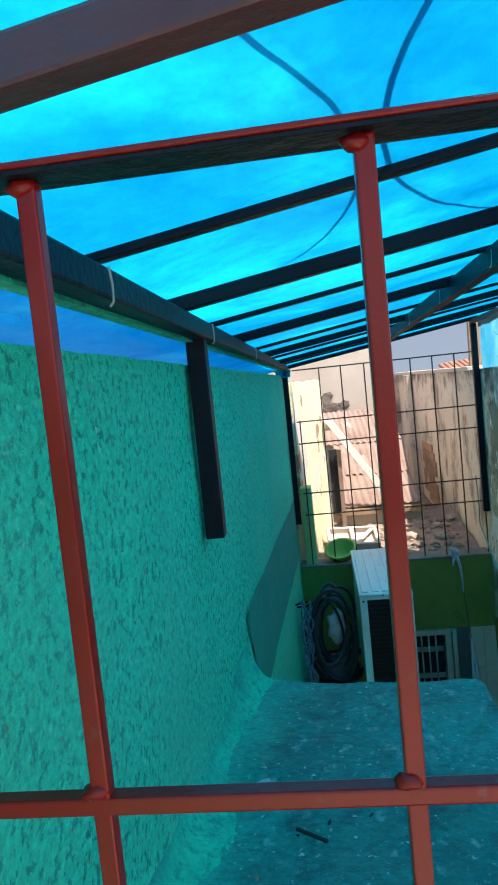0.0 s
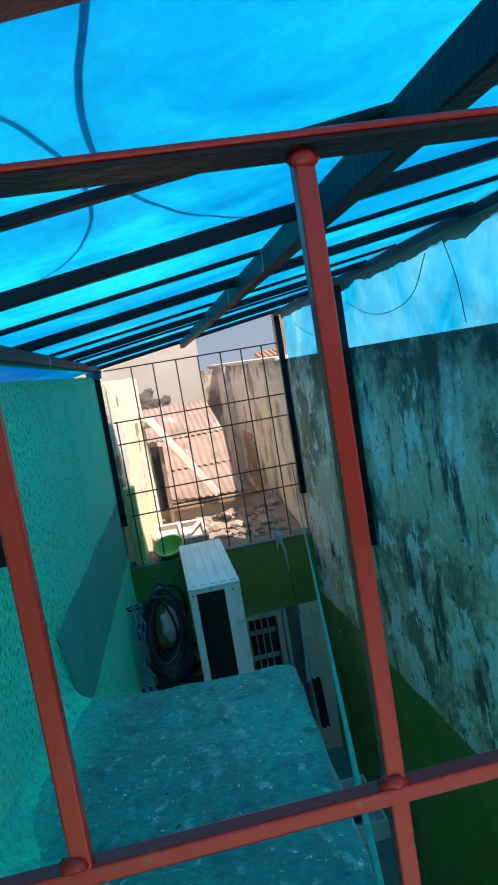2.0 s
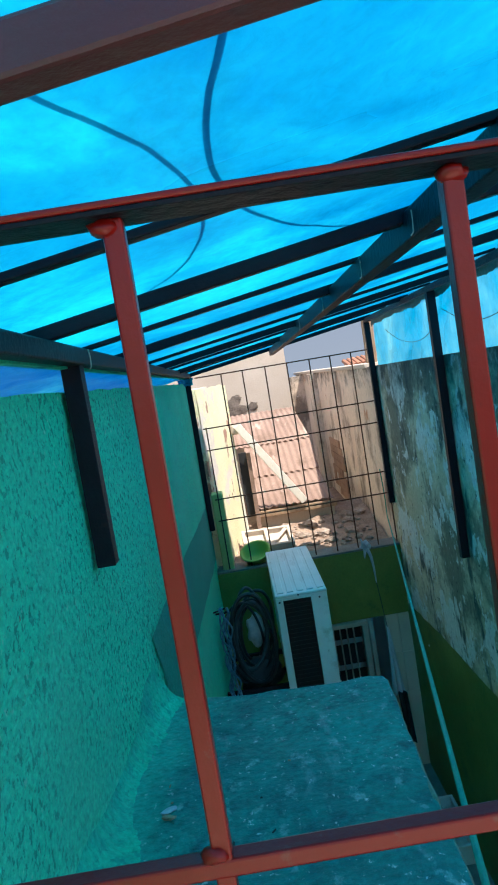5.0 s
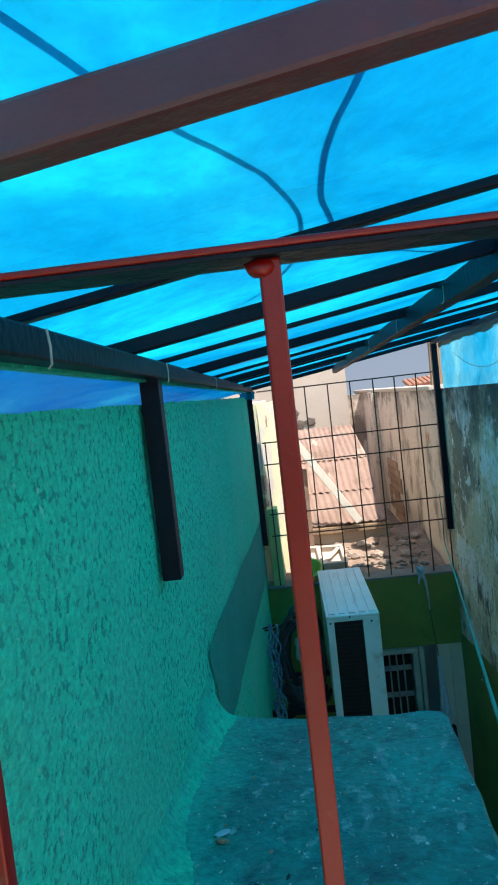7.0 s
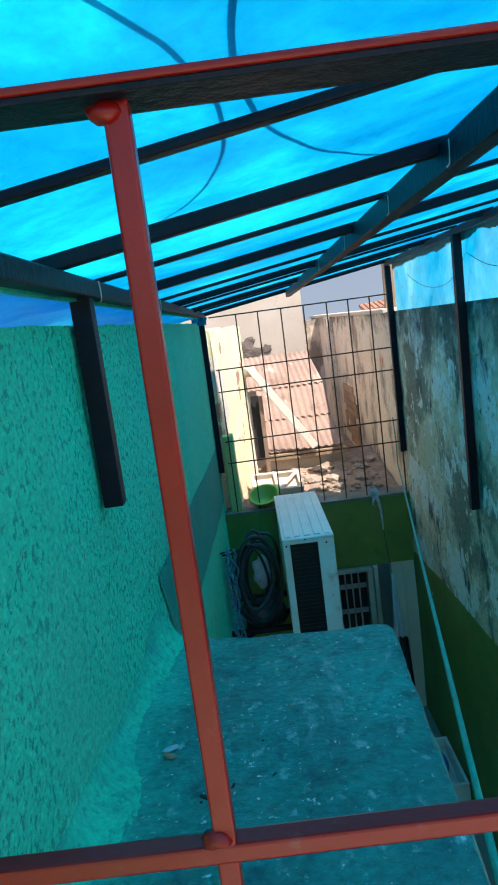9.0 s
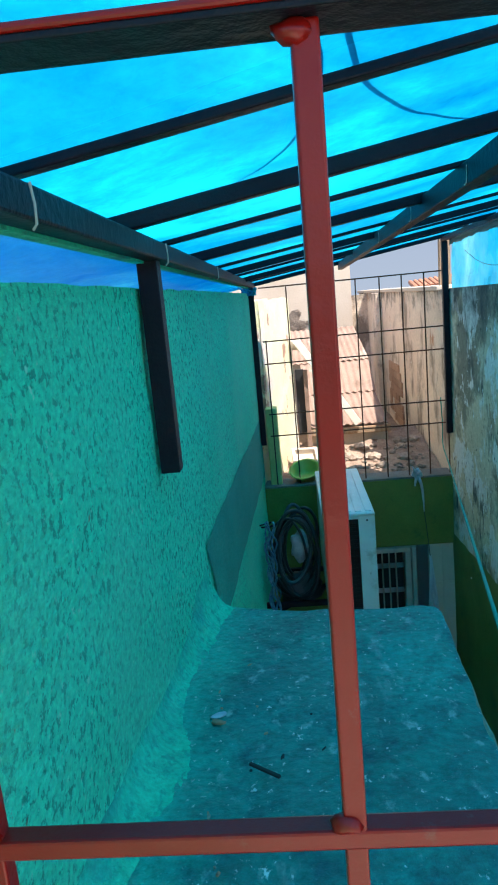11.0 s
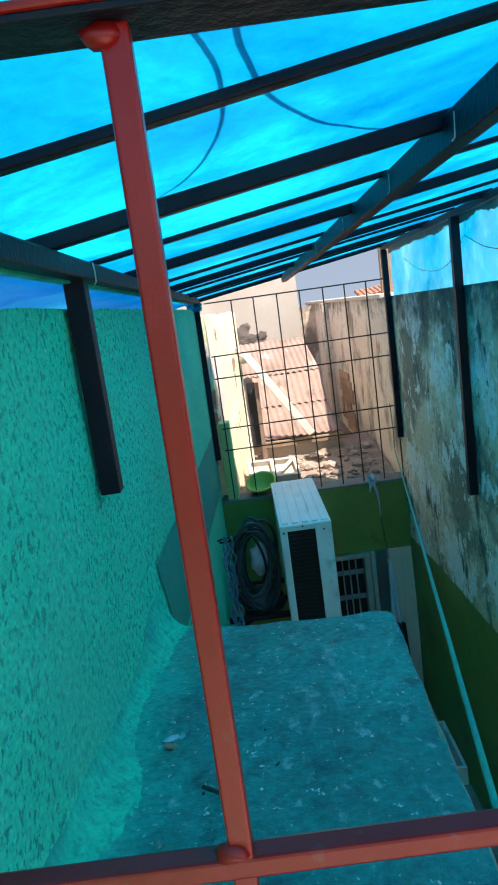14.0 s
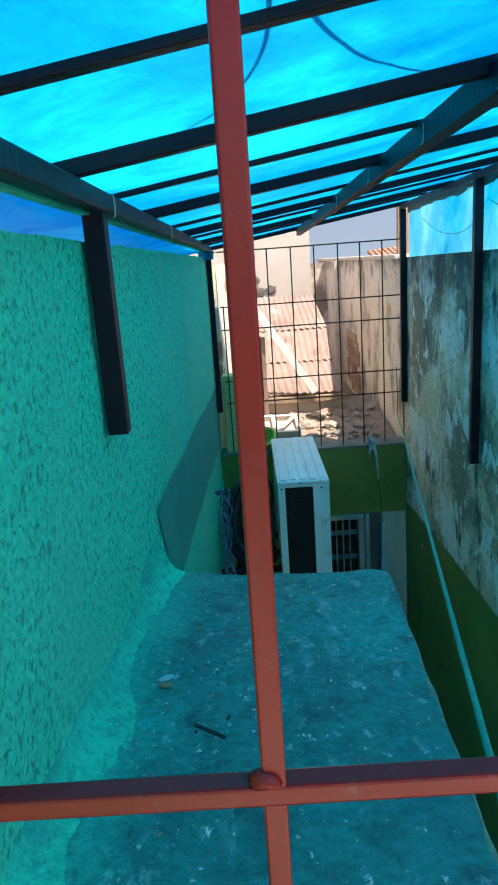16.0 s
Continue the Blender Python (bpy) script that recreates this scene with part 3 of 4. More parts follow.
part("dimming_layer", sheet(tarp_dimming, 60, 160), M_TARP_SIDE, tarp, "second creased layer added to darken the strip over the wall", smooth=True)

def scrap(u, v):
    a = u * 5.0
    return Vector((-0.03 + 0.10 * u + 0.012 * nz(u, v, 1, 6), 4.78 + 0.10 * math.sin(a) * v + 0.03 * nz(u, v, 4, 5), 2.884 - 0.050 * v - 0.016 * abs(nz(u, v, 9, 5))))

part("torn_scrap", sheet(scrap, 26, 10), M_TARP, tarp, "torn dark blue scraps at the corner", smooth=True)

def tarp_hem(u, v):
    x = -0.85 + 2.19 * u
    return Vector((x, 5.032 + 0.004 * nz(x, v, 0, 14), roof_z(x, 5.0) + 0.012 - (0.030 + 0.006 * nz(x, 1, 0, 9)) * v))

part("hem", sheet(tarp_hem, 90, 4), M_TARP, tarp, "folded blue hem", smooth=True)

def tarp_side(u, v):
    y = 0.45 + 4.50 * u
    z = 2.765 + (roof_z(1.318, y) - 2.765) * v
    return Vector((1.318 + 0.010 * nz(y, z, 1, 4) + 0.006 * nz(y, z, 8, 11), y, z))

side = tagged(link("side_tarpaulin", sheet(tarp_side, 150, 18), M_TARP_SIDE, smooth=True), "blue tarpaulin strip hung above the weathered wall, tinted paler for sunlight", "tarpaulin")

def side_hem(u, v):
    y = 0.6 + 4.35 * u
    top = roof_z(1.31, y) - 0.028
    return Vector((1.306 + 0.003 * nz(y, v, 0, 20), y, top - (0.045 + 0.03 * nz(y, 0, 2, 5) + 0.012 * nz(y, 5, 2, 30)) * v))

part("hem", sheet(side_hem, 160, 3), M_CONCRETE, side, "grey frayed hem of the tarpaulin", smooth=True)
for pts in ([(1.296, 4.55, 2.98), (1.297, 4.25, 2.90), (1.298, 3.95, 2.868), (1.298, 3.7, 2.89), (1.297, 3.5, 2.97)], [(1.297, 3.45, 2.99), (1.298, 3.2, 2.92), (1.299, 2.95, 2.90), (1.299, 2.7, 2.94), (1.298, 2.55, 3.06)],
            [(1.299, 2.42, 3.08), (1.300, 2.36, 2.95), (1.300, 2.33, 2.81)]):
    tagged(link("cable", tube(smooth_path(pts), 0.0016, 6), M_HOSE, smooth=True), "thin dark cable hanging in front of the side tarpaulin", "cable", group="cables on the tarpaulin")

# cables on the tarpaulin
def on_roof(points):
    return smooth_path([(x, y, roof_z(x, y) + 0.011) for x, y in points])

for pts, r in (([(0.14, 0.55), (0.211, 0.762), (0.245, 0.845), (0.272, 0.925), (0.292, 1.035), (0.296, 1.17), (0.279, 1.283), (0.244, 1.398), (0.19, 1.48)], 0.0022),
               ([(0.341, 0.62), (0.322, 0.782), (0.312, 0.851), (0.309, 0.926), (0.317, 1.04), (0.350, 1.17), (0.423, 1.331), (0.526, 1.468), (0.62, 1.53)], 0.0026)):
    tagged(link("cable", tube(on_roof(pts), r, 8), M_HOSE, smooth=True), "thin black cable lying on the blue tarpaulin", "cable", group="cables on the tarpaulin")

# ---- red window grille ----
grille = empty("window_grille")
tagged(grille, "red painted steel window grille, slightly chipped", "grille")
GY = 0.652
# separate dark layer makes the underside darker than the red face
part("top_rail", box(-0.02, 1.30, GY - 0.011, GY + 0.012, 2.8880, 2.8902, 0.0005), M_STEEL, grille, "dark underside of the flat top rail")
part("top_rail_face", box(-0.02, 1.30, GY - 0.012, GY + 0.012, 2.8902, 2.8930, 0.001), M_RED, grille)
for z in (2.6262, 2.370):
    part("rail", bar((-0.02, GY, z), (1.30, GY, z), 0.0090, 0.0080, 0.0012), M_RED, grille)
for k in range(1, 10):
    x = 0.2575 + 0.132 * (k - 2)
    lean = {2: 0.0012, 3: -0.0018}.get(k, 0.0)
    part("upright", bar((x - 0.3 * lean, GY, 2.30), (x + lean, GY, 2.8882), 0.0082, 0.0082, 0.001, up=(0, 1, 0)), M_RED, grille)
    for z, r in ((2.6325, 0.0046), (2.885, 0.0046)):
        bm = bmesh.new()
        lump(bm, (x - 0.002, GY - 0.003, z), r, k + z, (1.35, 0.9, 0.8), 2)
        part("weld", bm, M_RED, grille, smooth=True)

# ---- welded mesh fence ----
fence = empty("mesh_fence")
tagged(fence, "rusty welded steel mesh above the end wall", "fence")
XS = [0.092, 0.25, 0.40, 0.556, 0.708, 0.862, 1.008, 1.153, 1.286]
for i, x in enumerate(XS):
    part("upright", bar((x, END_Y + 0.02, 1.52), (x + 0.004 * nz(i, 0, 0, 3.3), END_Y + 0.02, 2.881 if 0 < i < 8 else 2.53), 0.0085, 0.0085, 0.002, up=(0, 1, 0)), M_RUSTY, fence)
for z in (1.873, 2.025, 2.372, 2.523, 2.877):
    part("crossbar", bar((0.07, END_Y + 0.011, z), (1.298, END_Y + 0.011, z + 0.004), 0.0085, 0.0085, 0.002), M_RUSTY, fence)

# ---- air conditioner ----
ac = empty("air_conditioner")
tagged(ac, "aged white outdoor air conditioner unit with black louvred end", "air conditioner")
AX0, AX1, AY0, AY1, AZ0, AZ1 = 0.352, 0.640, 3.966, 4.93, 1.05, 1.630
part("casing", box(AX0 + 0.004, AX1 - 0.004, AY0 + 0.012, AY1 - 0.004, AZ0, AZ1 - 0.022, 0.008), M_WHITE, ac)
lid = part("lid", box(AX0, AX1, AY0, AY1, AZ1 - 0.024, AZ1 - 0.006, 0.006), M_WHITE, ac)
for k in range(5):
    x = AX0 + 0.035 + k * 0.055
    part("rib", box(x - 0.018, x + 0.018, AY0 + 0.03, AY1 - 0.03, AZ1 - 0.007, AZ1, 0.0028), M_WHITE, lid)
part("corner_post", box(AX0 + 0.002, AX0 + 0.042, AY0 + 0.002, AY0 + 0.014, AZ0, AZ1 - 0.024, 0.003), M_WHITE, ac)
part("corner_post", box(AX1 - 0.092, AX1 - 0.002, AY0 + 0.002, AY0 + 0.014, AZ0, AZ1 - 0.024, 0.003), M_WHITE, ac)
part("top_strip", box(AX0 + 0.042, AX1 - 0.092, AY0 + 0.004, AY0 + 0.014, AZ1 - 0.040, AZ1 - 0.024, 0.002), M_WHITE, ac)
gr = part("louvre_panel", box(AX0 + 0.042, AX1 - 0.092, AY0 + 0.010, AY0 + 0.014, AZ0, AZ1 - 0.040), M_BLACK, ac, "black louvred end panel")
for k in range(22):
    z = AZ0 + 0.012 + k * 0.0238
    part("louvre", bar((AX0 + 0.044, AY0 + 0.008, z), (AX1 - 0.094, AY0 + 0.008, z), 0.006, 0.010, 0.0015), M_BLACK, gr)
for x, z in ((AX0 + 0.022, AZ1 - 0.045), (AX1 - 0.045, AZ1 - 0.048), (AX1 - 0.16, AZ1 - 0.016)):
    bm = bmesh.new()
    bmesh.ops.create_cone(bm, cap_ends=True, segments=10, radius1=0.006, radius2=0.0045, depth=0.004, matrix=Matrix.Translation((x, AY0 + 0.0005, z)) @ Matrix.Rotation(radians(90), 4, "X"))
    part("screw", bm, M_BLACK, ac)
br = empty("wall_bracket")
tagged(br, "painted steel wall bracket under the air conditioner", "bracket", group="air conditioner brackets")
part("arm", box(-0.02, 0.66, 4.12, 4.15, 1.02, 1.05, 0.003), M_STEEL, br)
part("strut", bar((0.0, 4.135, 0.72), (0.55, 4.135, 1.02), 0.02, 0.02, 0.002), M_STEEL, br)
copy_thing(br, pose(0, 0.50, 0))

# ---- coiled hoses and rope on the turquoise wall ----
hose = empty("hose_coil")
tagged(hose, "coiled black rubber hose hanging on the turquoise wall", "hose")
rnd = random.Random(5)
for k in range(9):
    cx, cz = 0.19 + rnd.uniform(-0.02, 0.03), 1.34 + rnd.uniform(-0.05, 0.03)
    rx, rz = 0.115 + rnd.uniform(-0.05, 0.02), 0.25 + rnd.uniform(-0.06, 0.02)
    yy, tilt = 4.12 + 0.022 * k, rnd.uniform(-0.25, 0.15)
    pts = []
    for i in range(40):
        a = i / 40 * math.tau
        px, pz = rx * math.cos(a), rz * math.sin(a)
        pts.append((cx + px * math.cos(tilt) - pz * math.sin(tilt), yy + 0.02 * math.sin(a * 2 + k), cz + px * math.sin(tilt) + pz * math.cos(tilt)))
    part("hose_loop", tube(pts, rnd.choice((0.008, 0.010, 0.012)), 8, closed=True), M_GREYHOSE if k in (2, 6) else M_HOSE, hose, smooth=True)
part("hook", tube([(0.0, 4.2, 1.50), (0.05, 4.2, 1.50), (0.17, 4.2, 1.545), (0.20, 4.2, 1.58)], 0.006, 8), M_STEEL, hose, smooth=True)
bm = bmesh.new()
lump(bm, (0.215, 4.24, 1.36), 0.062, 4, (0.9, 0.5, 1.6), 3)
part("pale_bag", bm, M_GREYCLOTH, hose, "crumpled pale plastic bag", smooth=True)
bm = bmesh.new()
lump(bm, (0.20, 4.26, 1.08), 0.13, 8, (1.0, 0.6, 0.8), 3)
part("folded_hose", bm, M_HOSE, hose, smooth=True)

rope = empty("hanging_rope")
tagged(rope, "faded blue twisted rope hanging beside the hose", "rope")
rnd = random.Random(9)
for s in range(6):
    a0, am, sp = rnd.uniform(0, 6), rnd.uniform(0.010, 0.026), rnd.uniform(14, 26)
    pts = []
    for i in range(56):
        t = i / 55
        a = t * sp + a0
        pts.append((0.055 + am * math.cos(a) + 0.02 * math.sin(t * 5 + s), 4.06 + am * math.sin(a), 1.58 - (0.56 + 0.03 * s) * t))
    part("strand", tube(pts, 0.0055, 6), M_ROPEBLUE, rope, smooth=True)
part("peg", tube([(0.0, 4.06, 1.56), (0.07, 4.06, 1.575)], 0.005, 6), M_STEEL, rope)

# ---- window below, door pane, hanging cloth, cord ----
win = empty("window_1")
tagged(win, "small aluminium louvre window with grey frame", "window", kind="structure")
WX0, WX1, WZ0, WZ1 = 0.67, 0.985, 0.31, 1.005
for a in ((WX0, WX1, WZ1 - 0.03, WZ1), (WX0, WX1, WZ0, WZ0 + 0.03), (WX0, WX0 + 0.03, WZ0 + 0.03, WZ1 - 0.03), (WX1 - 0.04, WX1, WZ0 + 0.03, WZ1 - 0.03)):
    part("window_frame", box(a[0], a[1], END_Y - 0.03, END_Y + 0.05, a[2], a[3], 0.003), M_ALU, win)
# near-black panel puts the shade of the room into the colour
part("dark_interior", box(WX0 + 0.03, WX1 - 0.04, END_Y + 0.09, END_Y + 0.10, WZ0 + 0.03, WZ1 - 0.03), M_DARK, win)
for k in range(4):
    x = WX0 + 0.07 + k * 0.048
    part("window_bar", box(x - 0.005, x + 0.005, END_Y, END_Y + 0.012, WZ0 + 0.03, WZ1 - 0.03, 0.002), M_ALU, win)
for k in range(3):
    z = WZ0 + 0.16 + k * 0.19
    part("pane", bar((WX0 + 0.032, END_Y + 0.045, z), (WX1 - 0.042, END_Y + 0.045, z), 0.004, 0.035, up=(0, 0.5, 1)), M_PANE, win)

dr = empty("door_1")
tagged(dr, "narrow door leaf with frosted pane and grey frame", "door", kind="structure")
part("frame_post", box(0.99, 1.02, END_Y - 0.05, END_Y + 0.03, GROUND, 1.008, 0.003), M_ALU, dr)
part("pane", box(1.02, 1.112, END_Y + 0.0, END_Y + 0.012, GROUND, 1.008), M_PANE, dr)
part("frame_post", box(1.112, 1.124, END_Y - 0.006, END_Y + 0.03, GROUND, 1.008, 0.003), M_ALU, dr)

rag = empty("knotted_rag")
tagged(rag, "grey rag strip knotted round the mesh fence", "rag")
bm = bmesh.new()
lump(bm, (1.055, END_Y - 0.02, 1.535), 0.030, 3, (1.1, 0.9, 1.2), 3)
part("knot", bm, M_GREYCLOTH, rag, smooth=True)
for p in ([(1.055, END_Y - 0.03, 1.53), (1.075, END_Y - 0.05, 1.46), (1.085, END_Y - 0.045, 1.36), (1.088, END_Y - 0.04, 1.27)],
          [(1.05, END_Y - 0.03, 1.54), (1.03, END_Y - 0.05, 1.57), (1.02, END_Y - 0.05, 1.60)],
          [(1.05, END_Y - 0.03, 1.52), (1.035, END_Y - 0.05, 1.49), (1.03, END_Y - 0.055, 1.46)]):
    part("tail", tube(smooth_path(p, 5), lambda t: 0.013 * (1.05 - 0.75 * t), 7), M_GREYCLOTH, rag, smooth=True)
part("string", tube([(1.088, END_Y - 0.04, 1.28), (1.10, END_Y - 0.08, 1.08), (1.108, END_Y - 0.10, 0.95)], 0.0025, 6), M_HOSE, rag)

def cloth(u, v):
    w = 0.012 + 0.075 * v
    x = 1.108 + (u - 0.5) * w + 0.02 * v
    return Vector((x, END_Y - 0.10 + 0.016 * math.sin(u * 13 + v * 2) * (0.3 + v), 0.955 - 0.50 * v + 0.02 * math.sin(u * 7)))

tagged(link("hanging_cloth", sheet(cloth, 24, 20, 0.003), M_CLOTH, smooth=True), "white cotton cloth hanging from a string", "cloth")

def dark_cloth(u, v):
    return Vector((1.11 + 0.06 * u + 0.02 * v, END_Y - 0.13 + 0.014 * math.sin(u * 11), 0.50 - 0.38 * v))

tagged(link("dark_garment", sheet(dark_cloth, 16, 14, 0.004), M_DARK, smooth=True), "dark garment hanging low beside the white cloth", "garment")
bm = bmesh.new()
bmesh.ops.create_icosphere(bm, subdivisions=2, radius=0.007)
plug = tagged(link("wall_plug", bm, M_WHITE, smooth=True), "small white plastic plug in the green wall base", "plug")
plug.location = (WALL_R - 0.004, 4.55, 0.94)
bm = tube(smooth_path([(0.386, 0.652, 2.413), (0.493, 1.2, 2.324), (0.741, 2.46, 2.122), (0.988, 3.72, 1.926), (1.232, END_Y - 0.03, 1.735), (1.242, END_Y + 0.01, 1.86), (1.235, END_Y + 0.012, 2.05)], 12), 0.0036, 8)
tagged(link("cord", bm, M_CYANROPE, smooth=True), "taut turquoise nylon cord tied between fence and grille", "cord")

# ---- tray of odds and ends on the alley floor ----
tray = empty("tray")
tagged(tray, "white plastic tray with odds and ends on the alley floor", "tray")
for a in ((1.00, 1.285, 4.00, 4.02, 0.12), (1.00, 1.285, 4.45, 4.47, 0.12), (1.00, 1.02, 4.02, 4.45, 0.12), (1.265, 1.285, 4.02, 4.45, 0.12)):
    part("side", box(a[0], a[1], a[2], a[3], GROUND, GROUND + a[4], 0.004), M_WHITE, tray)
part("bottom", box(1.02, 1.265, 4.02, 4.45, GROUND, GROUND + 0.015), M_WHITE, tray)
bm = bmesh.new()
lump(bm, (1.10, 4.22, GROUND + 0.10), 0.11, 2, (1, 1, 0.8), 3)
tagged(link("blue_bag", bm, M_BLUEPLASTIC, smooth=True), "blue plastic bag lying in the white tray", "bag")

# ---- leaf litter on the slab ----
def litter(x, y, l, w, ang, mat, h=0.006, seed=1):
    bm = bmesh.new()
    lump(bm, (0, 0, 0), 1.0, seed, (l / 2, w / 2, h), 2)
    for v in bm.verts:
        v.co = Matrix.Rotation(ang, 3, "Z") @ v.co
    ob = link("debris_chip", bm, mat)
    ob.location = (x, y, slab_z(y) + h * 0.5 + 0.004)
    return ob

tagged(litter(0.090, 1.40, 0.026, 0.015, 0.5, M_GREYCLOTH, 0.0025, 3), "pale curled paint flake on the slab", "debris", group="litter on the slab")
tagged(litter(0.092, 1.375, 0.026, 0.010, -0.2, M_TIMBER, 0.004, 4), "brown dry leaf scrap on the slab", "debris", group="litter on the slab")
tw = link("debris_chip", bar((0.150, 1.252, slab_z(1.252) + 0.006), (0.192, 1.214, slab_z(1.214) + 0.008), 0.005, 0.004, 0.001), M_DARK)
tagged(tw, "dark broken twig on the slab", "debris", group="litter on the slab")
rnd = random.Random(11)
for k in range(14):
    x, y = rnd.uniform(0.06, 0.30), rnd.uniform(1.0, 1.6)
    m = rnd.choice((M_TIMBER, M_DARK, M_STONE, M_TIMBER, M_DARK))
    tagged(litter(x, y, rnd.uniform(0.004, 0.012), rnd.uniform(0.002, 0.005), rnd.uniform(0, 3), m, 0.0016, k), "small crumb of dirt on the slab", "debris", group="litter on the slab")

# ---- neighbour's yard ----
yl = empty("wall_yard")
tagged(yl, "sunlit yellow yard wall with plaster fallen off", "wall", kind="structure")

def yard_face(u, v):
    y = 5.17 + 0.95 * u
    x = 0.055 + 0.215 * (y - 5.17)
    top = 2.80 + 0.02 * nz(y, 0, 0, 5)
    z = 1.2 + (top - 1.2) * v
    return Vector((x + 0.006 * nz(y, z, 1, 4), y, z))

part("plaster_face", sheet(yard_face, 40, 40), M_YELLOW, yl, smooth=True)
part("wall_core", box(-0.14, 0.05, 5.165, 7.8, 1.2, 2.80), M_YELLOW, yl)
part("wall_return", box(0.03, 0.262, 6.10, 6.16, 1.2, 2.79), M_YELLOW, yl)
part("pilaster", box(0.045, 0.125, 5.04, 5.16, 1.50, 2.06, 0.008), M_YGREEN, yl, "yellow-green painted stub pilaster")

# corrugated roof in two lapped courses
def corrugated(y0, z0, y1, z1, xa0, xb0, xa1, xb1):
    def f(u, v):
        y, z = y0 + (y1 - y0) * v, z0 + (z1 - z0) * v
        x = (xa0 + (xb0 - xa0) * u) * (1 - v) + (xa1 + (xb1 - xa1) * u) * v
        return Vector((x, y, z + 0.0065 * math.sin(u * (xb0 - xa0) / 0.062 * math.tau) + 0.006 * nz(x, y, 0, 3)))
    return sheet(f, 130, 10, 0.006)

roof = empty("corrugated_roof")
tagged(roof, "sun-bleached fibre cement corrugated roof in lapped sheets", "roof")
part("sheet", corrugated(6.10, 1.70, 6.85, 1.89, 0.36, 1.03, 0.33, 1.01), M_CORR, roof)
part("sheet", corrugated(6.75, 1.876, 7.65, 2.110, 0.36, 1.02, 0.34, 1.06), M_CORR, roof)
part("sheet", corrugated(7.55, 2.097, 8.60, 2.39, 0.22, 1.06, 0.2, 1.02), M_CORR, roof)
part("support_wall", box(0.34, 1.03, 6.14, 6.26, 1.38, 1.67), M_HOUSE, roof)
part("support_wall", box(0.2, 1.03, 8.5, 8.62, 1.38, 2.34), M_HOUSE, roof)
part("eave_board", box(0.34, 1.05, 6.085, 6.11, 1.62, 1.675, 0.004), M_TIMBER, roof)

# shed side with a dark opening, pale posts, leaning plank
shed = empty("shed_front")
tagged(shed, "leaning shed front with dark doorway and pale posts", "shed")
part("post", bar((0.254, 6.05, 1.40), (0.226, 6.05, 2.78), 0.03, 0.04, 0.003, up=(0, 1, 0)), M_PLANK, shed)
part("post", bar((0.36, 6.06, 1.40), (0.36, 6.06, 2.2), 0.035, 0.03, 0.003, up=(0, 1, 0)), M_CORR, shed)
# the doorway is a solid box, its inner shade painted near-black
part("doorway", box(0.276, 0.345, 6.09, 6.12, 1.66, 2.20), M_DARK, shed)
plank = bar((0.30, 5.985, 2.45), (0.775, 6.06, 1.71), 0.022, 0.062, 0.003)
tagged(link("plank", plank, M_PLANK), "white painted plank leaning across the corrugated roof", "plank")
tagged(link("block", box(0.245, 0.345, 6.0, 6.08, 2.37, 2.46, 0.02), M_HOUSE), "white rendered block on the shed post", "block")

hs = empty("neighbour_house")
tagged(hs, "tall off-white rendered house beyond the yard", "house")
part("wall", box(-4.0, 1.10, 9.5, 9.8, 1.38, 6.5), M_HOUSE, hs)
bm = bmesh.new()
rnd = random.Random(31)
for k in range(34):
    lump(bm, (0.30 + rnd.gauss(0, 0.085), 9.49, 2.46 + rnd.gauss(0, 0.055)), rnd.uniform(0.03, 0.07), k, (1.2, 0.15, 0.9), 2)
part("crumbled_patch", bm, M_ROT, hs, "dark crumbled damp patch")

# pilaster and bare brick on the yard wall
pil = empty("pilaster")
tagged(pil, "brick pilaster with crumbling plaster on the yard wall", "pilaster", kind="structure")
part("shaft", box(1.235, 1.315, 8.2, 8.55, 1.38, 2.75, 0.01), M_FARWALL, pil)
rnd = random.Random(3)
for c in range(8):
    ends = [7.0, 7.2, 7.4, 7.6, 7.8] if c % 2 else [7.0, 7.1, 7.3, 7.5, 7.7, 7.8]
    for y0, y1 in zip(ends, ends[1:]):
        out = rnd.uniform(-0.002, 0.002)
        if (y0 < 7.15 or y1 > 7.65) and rnd.random() < 0.4:
            continue
        part("brick", box(WALL_R - 0.003 + out, WALL_R + 0.03, y0 + 0.003, y1 - 0.003, 1.44 + c * 0.075, 1.44 + c * 0.075 + 0.071, 0.003, segments=1), M_BRICK, pil)

# rubble, soil, crate, basin
def soil(u, v):
    x, y = 0.09 + 1.21 * u, 5.17 + 1.2 * v
    return Vector((x, y, 1.44 + 0.10 * v + 0.09 * max(0, u - 0.45) * v + 0.03 * nz(x, y, 0, 6) + 0.015 * nz(x, y, 5, 17)))

tagged(link("soil_heap", sheet(soil, 60, 50), M_DIRT, smooth=True), "pinkish heap of soil and mortar behind the mesh", "soil", kind="stuff")
rnd = random.Random(21)
for k in range(110):
    x, y = rnd.uniform(0.45, 1.26), rnd.uniform(5.22, 6.05)
    s = rnd.uniform(0.008, 0.026) * (2.1 if rnd.random() < 0.18 else 1)
    bm = bmesh.new()
    lump(bm, (0, 0, 0), s, k, (1.3, 1.0, 0.7), 1)
    ob = link("rubble", bm, M_STONE)
    ob.location = soil((x - 0.09) / 1.21, (y - 5.17) / 1.2) + Vector((0, 0, s * 0.3))
    tagged(ob, "broken lump of mortar rubble on the soil", "rubble", group="rubble behind the mesh")

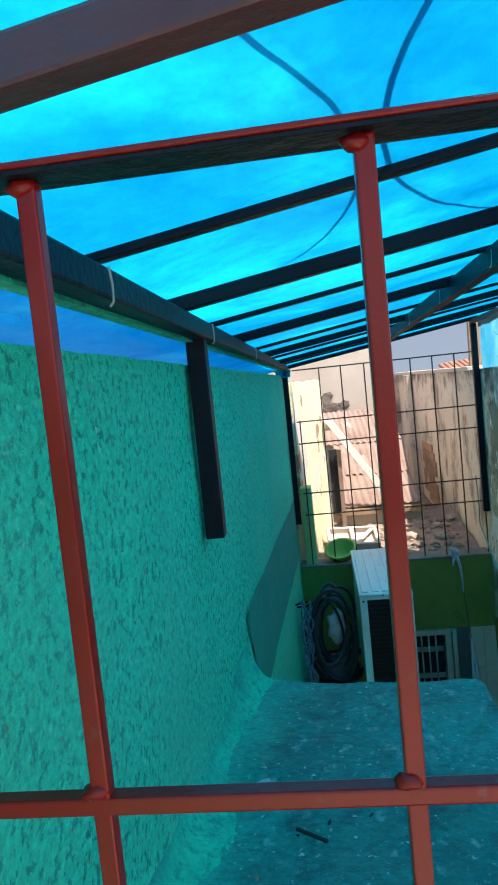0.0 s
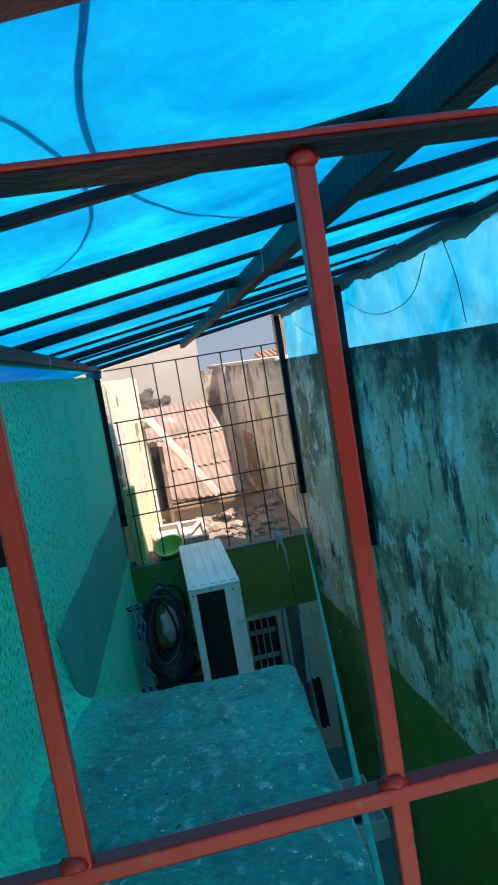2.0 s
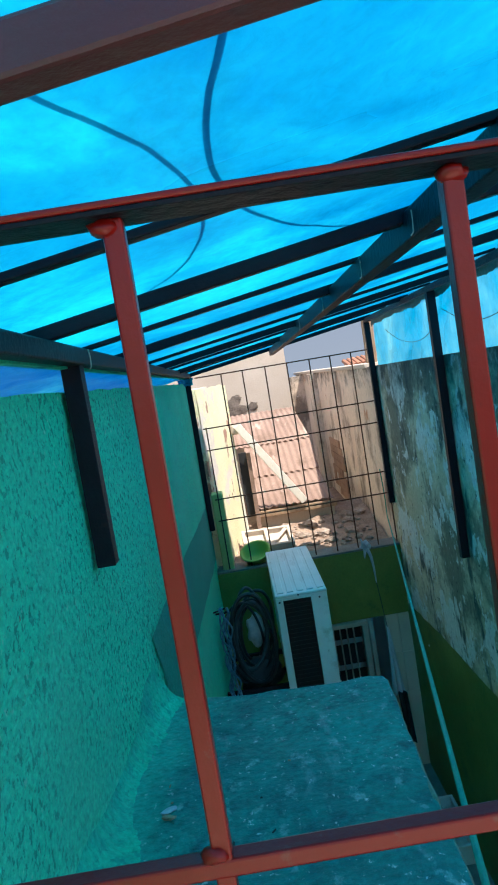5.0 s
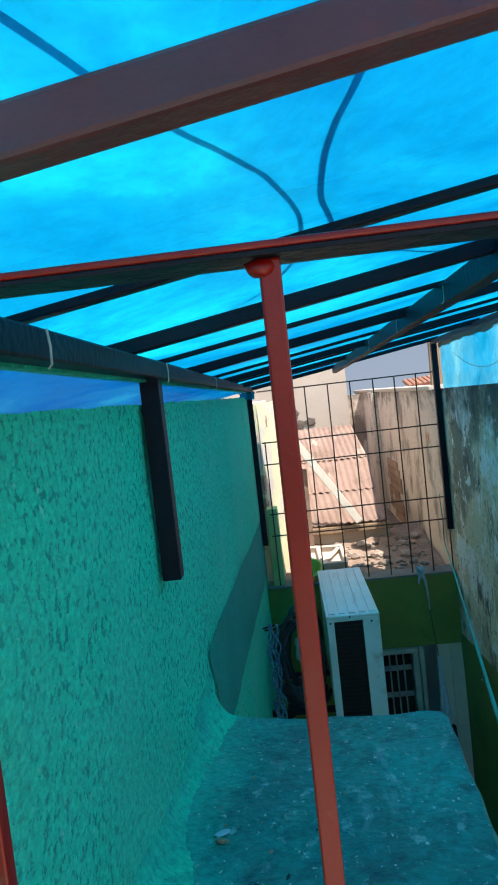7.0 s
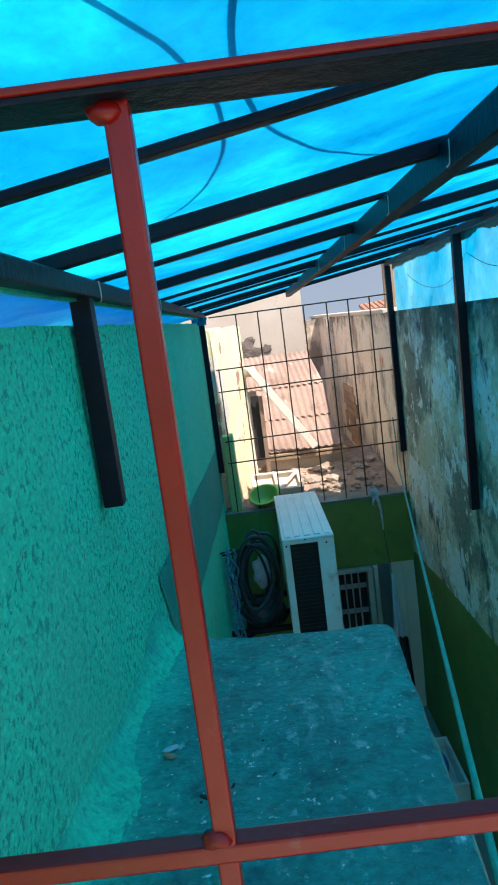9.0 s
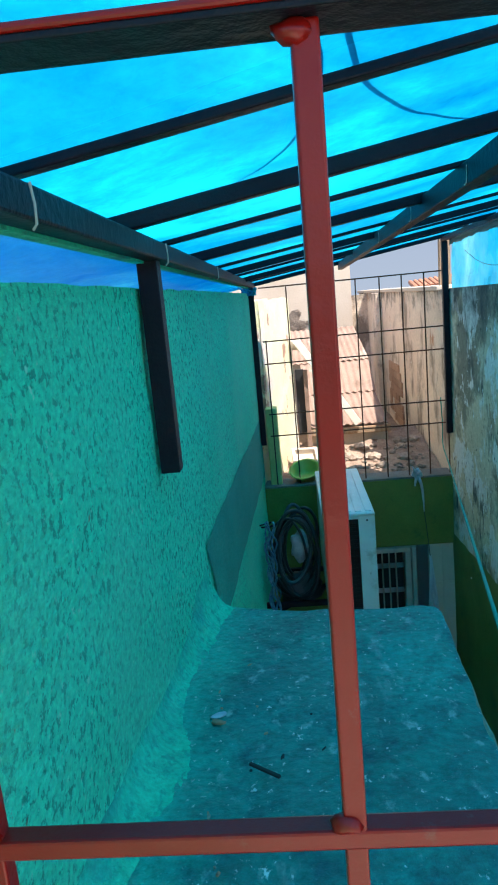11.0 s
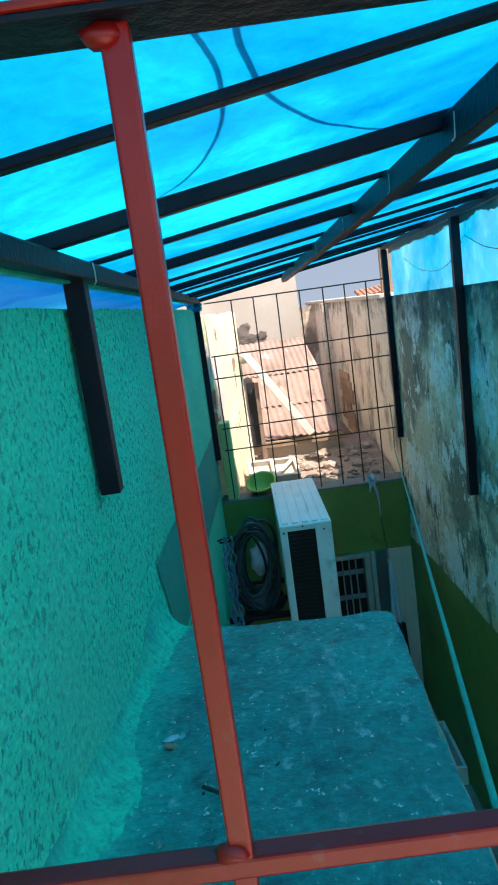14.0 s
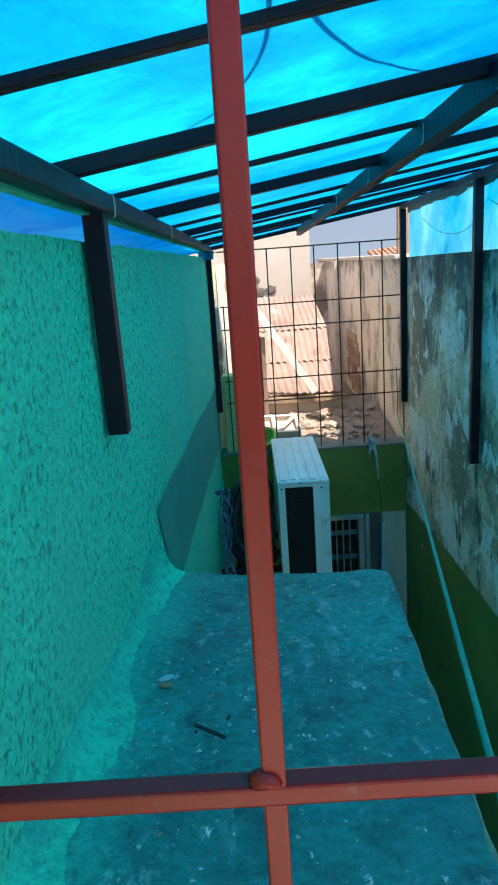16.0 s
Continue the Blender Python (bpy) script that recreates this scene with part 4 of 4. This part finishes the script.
crate = empty("plastic_crate")
tagged(crate, "broken cream plastic crate lying on the rubble", "crate")
for a in ((0.0, 0.36, 0.0, 0.025), (0.0, 0.36, 0.235, 0.26), (0.0, 0.025, 0.025, 0.235), (0.335, 0.36, 0.025, 0.235), (0.165, 0.195, 0.025, 0.235)):
    part("side", box(a[0], a[1], a[2], a[3], 0, 0.075, 0.005), M_CRATE, crate)
part("side", bar((0.20, 0.03, 0.06), (0.33, 0.23, 0.06), 0.03, 0.015, 0.003), M_CRATE, crate)
part("bottom", box(0.025, 0.335, 0.025, 0.235, 0.002, 0.012), M_CRATE, crate)
crate.matrix_basis = pose(0.21, 5.42, 1.50, 14, 2, 3) @ Matrix.Diagonal((1.08, 1.15, 0.7, 1))

basin = empty("basin")
tagged(basin, "lime green plastic basin standing on the coping", "basin")
bm = bmesh.new()
prof = [(0.03, 0.0), (0.058, 0.002), (0.072, 0.06), (0.080, 0.062), (0.080, 0.068), (0.068, 0.066), (0.055, 0.008), (0.0005, 0.006)]
rings = [[bm.verts.new((r * 1.15 * math.cos(a * math.tau / 28), r * math.sin(a * math.tau / 28), z)) for a in range(28)] for r, z in prof]
for p, q in zip(rings, rings[1:]):
    for a in range(28):
        bm.faces.new((p[a], p[(a + 1) % 28], q[(a + 1) % 28], q[a]))
bm.faces.new(rings[0][::-1])
part("bowl", bm, M_LIME, basin, smooth=True)
basin.matrix_basis = pose(0.297, 5.115, 1.540, 32, -8, 0) @ Matrix.Scale(1.22, 4)

post = bar((1.372, 5.40, 2.780), (1.378, 5.40, 3.5), 0.075, 0.05, 0.004, up=(0, 1, 0))
tagged(link("timber_post", post, M_TIMBER), "weathered timber post standing behind the yard wall", "post")

far_roof = empty("tiled_roof")
tagged(far_roof, "distant clay tiled roof edge beyond the wall", "roof")
for k in range(9):
    part("tile", tube([(2.42 + k * 0.085, 12.0, 2.73 + 0.006 * k), (2.42 + k * 0.085, 12.6, 2.84 + 0.006 * k)], 0.040, 8), M_TILE, far_roof)
part("wall", box(2.35, 4.4, 12.1, 12.4, 1.38, 2.76), M_HOUSE, far_roof)
